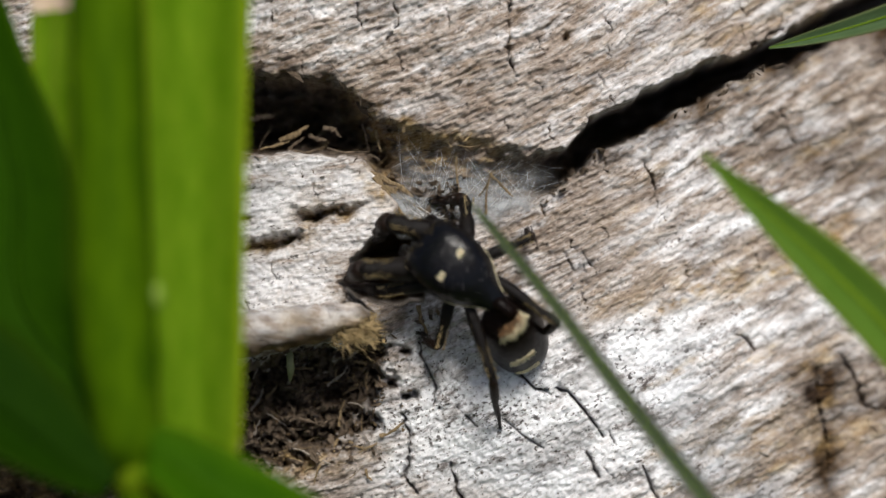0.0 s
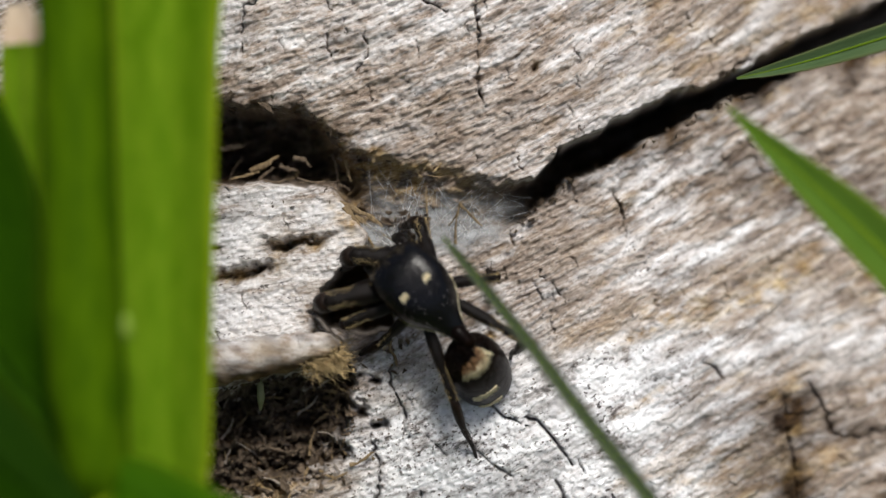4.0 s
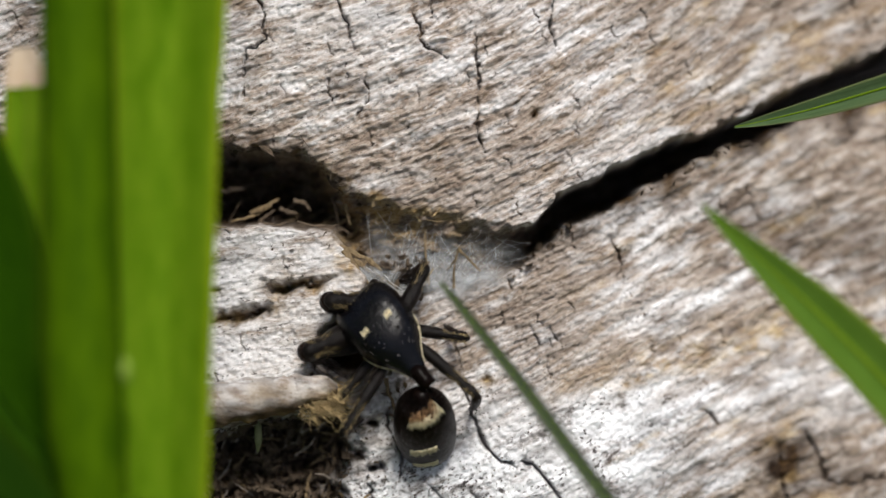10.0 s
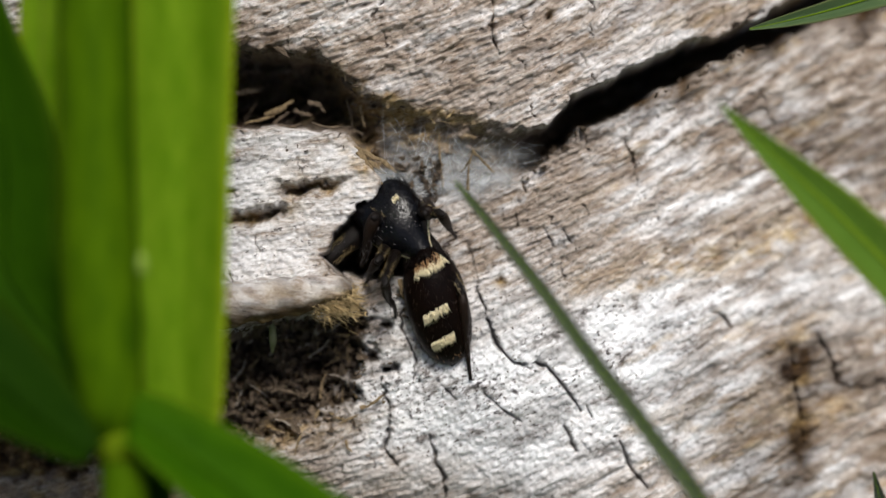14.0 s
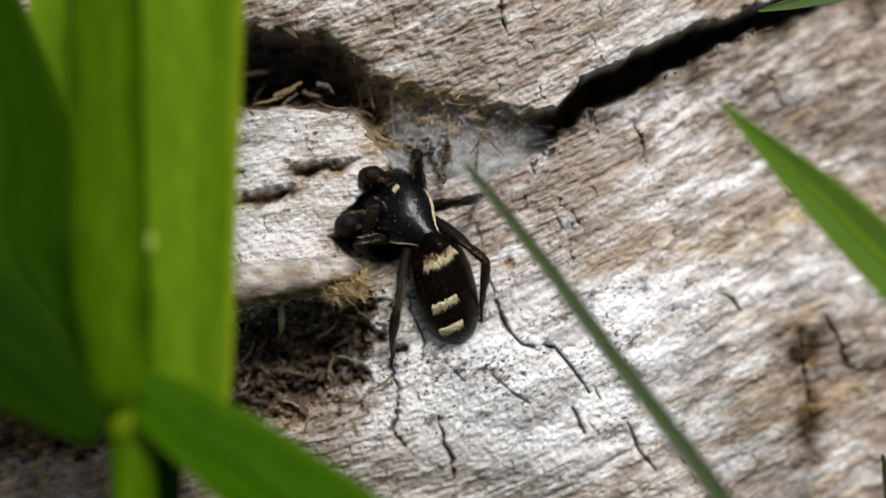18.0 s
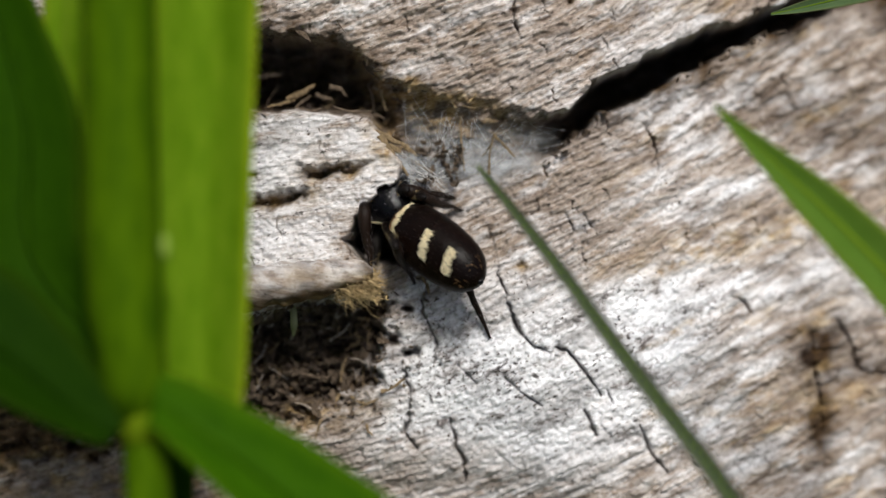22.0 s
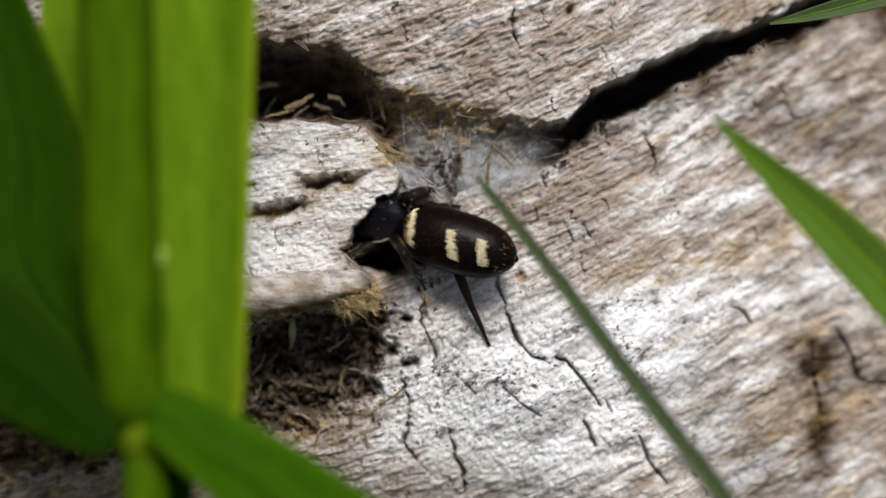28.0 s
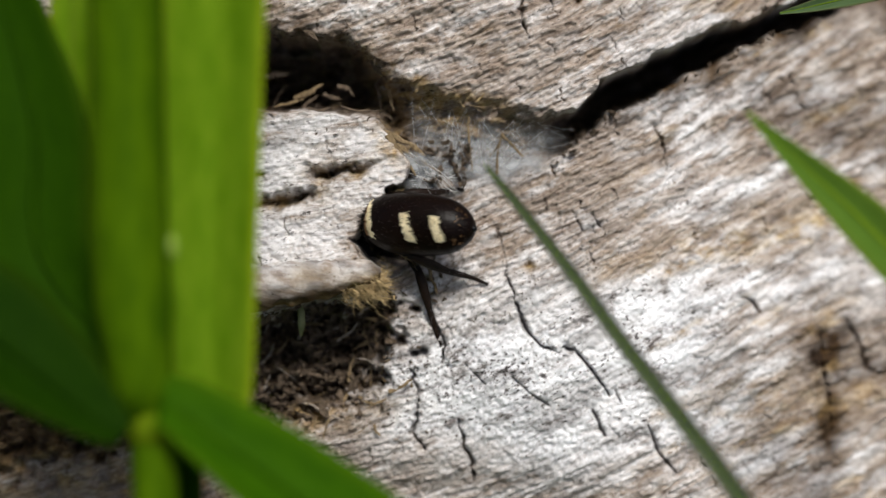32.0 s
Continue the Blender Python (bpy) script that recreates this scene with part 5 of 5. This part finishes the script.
# seconds; waist: across, up, out from the face (mm); heading and pitch of the front; heading and pitch of the abdomen (degrees); length of the waist
SPIDER_ROWS = [
    (0, 0.81, -1.82, 2.62, 140, -15, -64, -56, 0.1),
    (0.5, 0.94, -1.59, 2.56, 142, -30, -64, -53, 0.1),
    (1, 0.5, -1.48, 2.55, 134, -21, -60, -53, 0.1),
    (1.5, 0.71, -1.54, 1.88, 131, -18, -54, -34, 0.1),
    (2, 0.96, -1.51, 2.42, 122, -27, -66, -49, 0.1),
    (2.5, 1.6, -1.78, 2.45, 124, -28, -68, -50, 0.1),
    (4.5, 0.24, -1.7, 2.68, 135, -9, -65, -58, 0.45),
    (5, -0.01, -1.26, 2.45, 139, -15, -65, -50, 0.45),
    (5.5, -0.27, -1.45, 2.58, 131, -26, -67, -54, 0.5),
    (6, -0.45, -1.35, 2.38, 139, -38, -68, -47, 0.5),
    (6.5, -0.94, -1.17, 1.68, 135, -42, -63, -29, 0.1),
    (7, -1.18, -1.15, 0.9, 139, -48, -49, 0, -0.1),
    (7.5, -0.81, -1.09, 0.9, 141, -44, -64, 0, 0),
    (8, -0.25, -1.36, 1.88, 139, -38, -76, -34, 0.15),
    (8.5, -0.3, -1.6, 2.28, 128, -18, -85, -45, 0.65),
    (9, -0.35, -1.99, 2.57, 118, -20, -84, -54, 0.55),
    (9.5, -0.71, -1.98, 2.61, 116, -20, -85, -55, 0.65),
    (10, -0.47, -1.66, 2.5, 130, -26, -84, -52, 0.6),
    (10.5, -0.59, -1.46, 2.5, 132, -34, -77, -52, 0.6),
    (11, -1.06, -1.16, 1.65, 136, -50, -72, -28, 0.15),
    (11.5, -1.28, -1.25, 1.47, 139, -52, -59, -24, -0.05),
    (12, -1.45, -1.24, 0.9, 139, -52, -53, 0, -0.2),
    (12.5, -1.66, -0.76, 0.9, 134, -52, -43, 7, -0.12),
    (13, -1.78, -0.89, 0.9, 130, -51, -39, 14, -0.12),
    (13.5, -1.29, -1.1, 0.9, 130, -42, -59, 3, -0.2),
    (14, -0.68, -1.25, 0.9, 130, -34, -76, -10, -0.1),
    (14.5, -0.05, -1.75, 1.58, 116, -20, -81, -27, 0.1),
    (16.5, 0.14, -2.03, 2.57, 112, -23, -83, -54, 0.45),
    (17, -0.21, -1.85, 2.52, 128, -24, -85, -52, 0.45),
    (17.5, -0.47, -1.76, 2.41, 128, -38, -87, -49, 0.35),
    (18, -0.71, -1.32, 1.5, 138, -46, -76, -25, 0),
    (18.5, -1.55, -0.87, 0.9, 126, -50, -57, 0, -0.2),
    (19, -1.6, -0.73, 0.9, 122, -44, -65, 8, -0.12),
    (20, -1.9, -0.75, 0.9, 127, -56, -43, 36, -0.12),
    (21, -1.97, -0.53, 0.9, 126, -57, -42, 30, -0.12),
    (22, -1.86, -0.75, 0.9, 128, -60, -37, 33, -0.12),
    (23, -1.86, -0.75, 0.9, 128, -62, -34, 32, -0.12),
    (24, -2, -0.76, 0.9, 137, -62, -19, 16, -0.12),
    (25, -1.96, -0.65, 0.9, 141, -62, -19, 11, -0.12),
    (25.5, -1.94, -0.7, 0.9, 143, -62, -20, 12, -0.12),
    (27.5, -1.71, -0.7, 0.9, 150, -62, -23, 14, -0.12),
    (28, -1.67, -0.62, 0.9, 152, -62, -16, 15, -0.12),
    (28.5, -1.68, -0.8, 0.9, 154, -62, -14, 14, -0.12),
    (29, -2.01, -0.54, 0.9, 156, -62, -14, 13, -0.12),
    (29.5, -2.48, -0.36, 0.9, 150, -62, -16, 10, -0.12),
    (30, -2.68, -0.47, 0.8, 145, -62, -13, 18, -0.12),
    (31, -2.82, -0.58, 0.8, 137, -62, -10, 30, -0.12),
    (32, -2.9, -0.71, 0.8, 152, -62, -4, 29, -0.12),
]
# each leg: seconds, where its knee leans to and where its foot stands on the plan, and the foot's height where it is not on the wood
LEG_ROWS = {
    (3, -1): [(0, 819, 644, 836, 774), (2, 838, 649, 838, 764), (2.5, 876, 661, 840, 767), (4.5, 798, 702, 837, 778), (5, 750, 662, 753, 750), (6, 737, 656, 750, 763), (7, 695, 603, 700, 619), (8, 707, 572, 674, 631), (9, 712, 592, 666, 646), (10, 670, 567, 653, 635), (12, 662, 592, 673, 674), (14, 679, 534, 688, 625), (15.2, 708, 593, 688, 725), (16.5, 726, 675, 693, 748), (17, 702, 671, 688, 760), (17.5, 678, 664, 684, 761), (18, 676, 651, 665, 748), (18.5, 670, 556, 669, 647), (20, 658, 542, 687, 613), (24, 652, 516, 681, 577), (25, 668, 519, 707, 621), (28, 689, 554, 705, 587), (29, 686, 575, 704, 623), (29.5, 679, 554, 700, 591), (30, 703, 561, 711, 628), (31, 681, 576, 775, 659), (32, 691, 558, 799, 596)],
    (3, 1): [(0, 895, 539, 892, 620), (2, 952, 512, 961, 595), (4.5, 889, 538, 892, 604), (5, 883, 523, 883, 573), (6, 869, 536, 861, 598), (6.5, 836, 533, 847, 622), (7, 839, 518, 843, 566), (7.5, 842, 526, 856, 584), (8, 867, 536, 879, 581), (8.5, 865, 578, 851, 619), (9, 870, 592, 856, 631), (9.5, 841, 590, 836, 636), (10, 853, 570, 846, 625), (11, 844, 532, 843, 621), (11.5, 833, 532, 846, 619), (12, 821, 538, 848, 624), (13, 814, 568, 835, 649), (13.5, 831, 518, 842, 623), (14, 842, 600, 821, 736), (14.5, 880, 607, 857, 687), (16.5, 880, 624, 899, 737), (17, 856, 628, 874, 695), (17.5, 845, 591, 822, 681), (18, 843, 577, 825, 665), (18.5, 806, 568, 816, 682), (19, 803, 563, 817, 682), (20, 804, 585, 818, 692), (28, 797, 568, 819, 686), (29, 786, 557, 824, 680), (29.5, 785, 554, 823, 680), (30, 749, 589, 721, 721), (31, 741, 561, 721, 725), (32, 737, 561, 723, 722)],
    (2, 1): [(0, 866, 454, 889, 427), (2, 902, 435, 916, 422), (4.5, 845, 468, 859, 455), (5, 838, 451, 854, 439), (6, 824, 453, 832, 444), (6.5, 792, 446, 801, 459), (7, 777, 430, 786, 472), (7.5, 788, 454, 795, 473), (8, 823, 463, 830, 473), (8.5, 838, 488, 801, 478), (9, 841, 500, 797, 477), (9.5, 817, 509, 781, 484), (10, 830, 489, 800, 467), (10.5, 819, 466, 796, 456), (11, 772, 451, 763, 461), (12, 752, 444, 761, 486), (13, 736, 470, 745, 490), (13.5, 767, 456, 761, 476), (14, 805, 455, 795, 485), (14.5, 852, 478, 816, 497), (16.5, 855, 497, 869, 484), (17, 832, 473, 812, 454), (17.5, 817, 482, 800, 474), (18, 812, 451, 824, 442), (18.5, 787, 449, 798, 445), (20, 736, 453, 768, 474), (28, 721, 438, 765, 441), (31, 691, 433, 767, 433), (32, 707, 434, 756, 429)],
    (1, 1): [(0, 790, 415, 712, 375), (2, 789, 386, 735, 360), (5, 761, 427, 740, 398), (6, 736, 448, 724, 384), (6.5, 729, 446, 709, 363), (7, 699, 452, 691, 359), (8, 732, 427, 703, 387), (9, 776, 428, 713, 395), (10, 727, 443, 708, 391), (11, 705, 451, 698, 367), (11.5, 700, 441, 683, 368), (12, 684, 459, 674, 410), (13, 697, 433, 690, 398), (13.5, 716, 456, 711, 400), (14, 741, 455, 746, 410), (14.5, 774, 444, 734, 414), (17, 755, 459, 746, 432), (18, 721, 433, 701, 380), (18.5, 723, 432, 713, 397), (19, 685, 409, 710, 436), (20, 712, 443, 756, 459), (28, 698, 421, 746, 395), (31, 661, 381, 725, 375), (32, 672, 380, 726, 384)],
    (2, -1): [(0, 737, 607, 693, 608), (2, 724, 600, 653, 595), (2.5, 705, 597, 658, 593), (4.5, 673, 620, 625, 617), (5, 672, 573, 641, 601), (5.5, 641, 573, 628, 605), (6, 671, 568, 654, 603), (6.5, 679, 527, 684, 582), (7, 669, 472, 680, 585), (8, 666, 557, 638, 600), (9, 664, 592, 631, 601), (10, 656, 547, 625, 580), (11, 656, 524, 639, 566), (12, 635, 528, 626, 584), (13, 628, 440, 620, 500), (14, 679, 490, 633, 569), (16.5, 665, 558, 626, 557), (17, 655, 559, 635, 569), (18, 649, 498, 633, 560), (18.5, 641, 487, 634, 549), (20, 636, 463, 635, 571), (24, 603, 437, 598, 529), (26.5, 618, 459, 607, 532, -1.2), (32, 619, 474, 603, 551, -1.5)],
    (1, -1): [(0, 625, 536, 579, 524, 0.2), (2, 652, 521, 619, 503, 0.2), (5, 643, 534, 629, 561, 0.2), (6, 637, 529, 630, 571, 0.5), (7, 639, 462, 618, 584), (8, 605, 520, 604, 554, 0.5), (9, 639, 553, 612, 557, 0.4), (10, 617, 508, 614, 540, 0.4), (12, 591, 494, 594, 569), (13, 588, 430, 591, 500), (14, 635, 477, 628, 535, 0.3), (16.5, 611, 507, 600, 531, 0.2), (17, 617, 539, 597, 542, 0.2), (18, 612, 488, 610, 555, 0.7), (18.5, 614, 468, 607, 551, 0.7), (20, 601, 493, 618, 569, 0.7), (23, 585, 493, 602, 570, 0.7), (25, 579, 478, 576, 532, -1.6), (32, 584, 499, 576, 551, -2)],
    (0, -1): [(0, 600, 490, 572, 512, 0.7), (11, 590, 500, 570, 514, 0.7), (12, 590, 505, 588, 505, -1.6), (13, 592, 505, 590, 503, -2.6), (13.5, 592, 505, 588, 505, -1.6), (14, 592, 503, 586, 507, -1.4), (14.5, 600, 490, 576, 512, 0.2), (17.5, 595, 495, 572, 512, 0.5), (18, 590, 500, 580, 512, -0.3), (19, 590, 508, 596, 500, -3.4), (32, 590, 508, 596, 500, -3.4)],
    (0, 1): [(0, 655, 400, 622, 446, 0.7), (11, 640, 425, 622, 448, 0.6), (12, 640, 430, 625, 462, -1.6), (13, 636, 440, 630, 464, -2.6), (13.5, 640, 430, 626, 460, -1.6), (14, 640, 428, 626, 458, -1.4), (14.5, 650, 405, 624, 450, 0.2), (17.5, 645, 415, 622, 448, 0.5), (18, 640, 425, 625, 452, -0.3), (19, 635, 440, 632, 466, -3.4), (32, 635, 440, 632, 466, -3.4)],
}


def turned(yaw, pitch, roll=0.0):
    return Matrix.Rotation(radians(yaw - 90), 4, "Z") @ Matrix.Rotation(radians(pitch), 4, "X") @ Matrix.Rotation(radians(roll), 4, "Y")


def limb_axes(start, end, pole):
    y = (end - start).normalized()
    z = (pole - y * pole.dot(y)).normalized()
    x = y.cross(z)
    m = Matrix((x, y, z)).transposed().to_4x4()
    m.translation = start
    return m


def spider_at(t):
    table = np.array(SPIDER_ROWS, float)
    return [float(np.interp(t, table[:, 0], table[:, k])) for k in range(1, 9)]


def scaled(m):
    m = m.copy()
    m.translation = m.translation * MM
    return m


def move_spider():
    times = sorted({r[0] for r in SPIDER_ROWS} | {3.2, 15.2, 26.5})
    body_rows, rear_rows = [], []
    limb_rows = [([], []) for _ in LEG_RIG]
    courses = {}
    for key, rows in LEG_ROWS.items():
        made = []
        for r in rows:
            foot = plan(r[3], r[4], r[5]) if len(r) > 5 else ground_at(r[3], r[4]) + Vector((0, 0, 0.05))
            made.append((r[0], *plan(r[1], r[2], 1.6), *foot))
        courses[key] = np.array(made)
    for t in times:
        x, y, w, yaw, pitch, yaw2, pitch2, gap = spider_at(t)
        root = Matrix.Translation((x, y, w)) @ turned(yaw, pitch)
        back = root.inverted()
        body_rows.append((t, on_face(root)))
        rear_at = Matrix.Translation((x + gap * math.cos(radians(yaw2)), y + gap * math.sin(radians(yaw2)), w - 0.1))
        rear_rows.append((t, scaled(back @ rear_at @ turned(yaw2, pitch2))))
        for i, (place, up, low, leg, shin) in enumerate(LEG_RIG):
            course = courses[(i // 2, -1 if place.x < 0 else 1)]
            at = [float(np.interp(t, course[:, 0], course[:, k])) for k in range(1, 7)]
            bent, foot = Vector(at[:3]), Vector(at[3:])
            hip = root @ place
            if i < 2:
                bent.z = hip.z + (0.5 if foot.z > -1 else -0.4)
            if i > 5 and w > 1.9:
                bent.z = hip.z + 0.9
            reach = foot - hip
            d = min(max(reach.length, abs(up - low) + 0.25), up + low - 0.03)
            n = reach.normalized()
            pole = (bent - hip).normalized() * 1.4 + Vector((0, 0, 0.25))
            pole = (pole - n * pole.dot(n)).normalized()
            ca = (up * up + d * d - low * low) / (2 * up * d)
            knee = hip + n * up * ca + pole * up * math.sqrt(max(0, 1 - ca * ca))
            m1 = limb_axes(hip, knee, pole)
            m2 = limb_axes(knee, hip + n * d, pole)
            limb_rows[i][0].append((t, scaled(back @ m1)))
            limb_rows[i][1].append((t, scaled(m1.inverted() @ m2)))
    walk(SPIDER, body_rows)
    walk(REAR, rear_rows)
    for (place, up, low, leg, shin), (a, b) in zip(LEG_RIG, limb_rows):
        walk(leg, a)
        walk(shin, b)


def motions():
    sway = [(0, -0.90, -0.76), (0.5, 0.22, 0.04), (1, 0.81, 0.45), (1.5, -0.16, -0.15), (2, -0.40, -0.42), (2.5, -0.83, -0.21), (4.5, 0.97, 1.29), (5, 1.10, 0.29), (5.5, 2.57, 0.99), (6, 1.40, 1.47), (6.5, 1.93, 2.14), (7, 2.43, 2.23), (7.5, 2.30, 2.68), (8, 1.47, 1.93), (8.5, -0.17, 0.10), (9, -0.05, -0.01), (9.5, -0.09, -0.01), (10, 0.03, -0.08), (10.5, 0.17, -0.05), (11, -0.18, -0.23), (11.5, -0.08, -0.34), (12, -0.21, -0.13), (12.5, 0.15, 0.14), (13, 0.09, -0.16), (13.5, -0.52, -0.47), (14, 0.14, -0.12), (14.5, -0.21, -0.35), (16.5, -0.11, -0.29), (17, -0.08, -0.35), (17.5, -0.22, -0.57), (18, -0.18, -0.47), (19, -0.29, -0.67), (20, -0.44, -0.60), (21, -0.33, -0.50), (22, -0.57, -0.54), (23, -0.51, -0.76), (24, -0.57, -0.66), (25, -0.61, -0.64), (25.5, -0.12, -0.59), (27.5, -0.78, -0.51), (28, -0.55, -0.60), (29, -0.55, -0.52), (30, -0.35, -0.59), (31, -0.57, -0.65), (32, -0.01, -0.68)]
    walk(SWAYING, [(t, on_face(pose(x, y, 0))) for t, x, y in sway])
    move_spider()


motions()
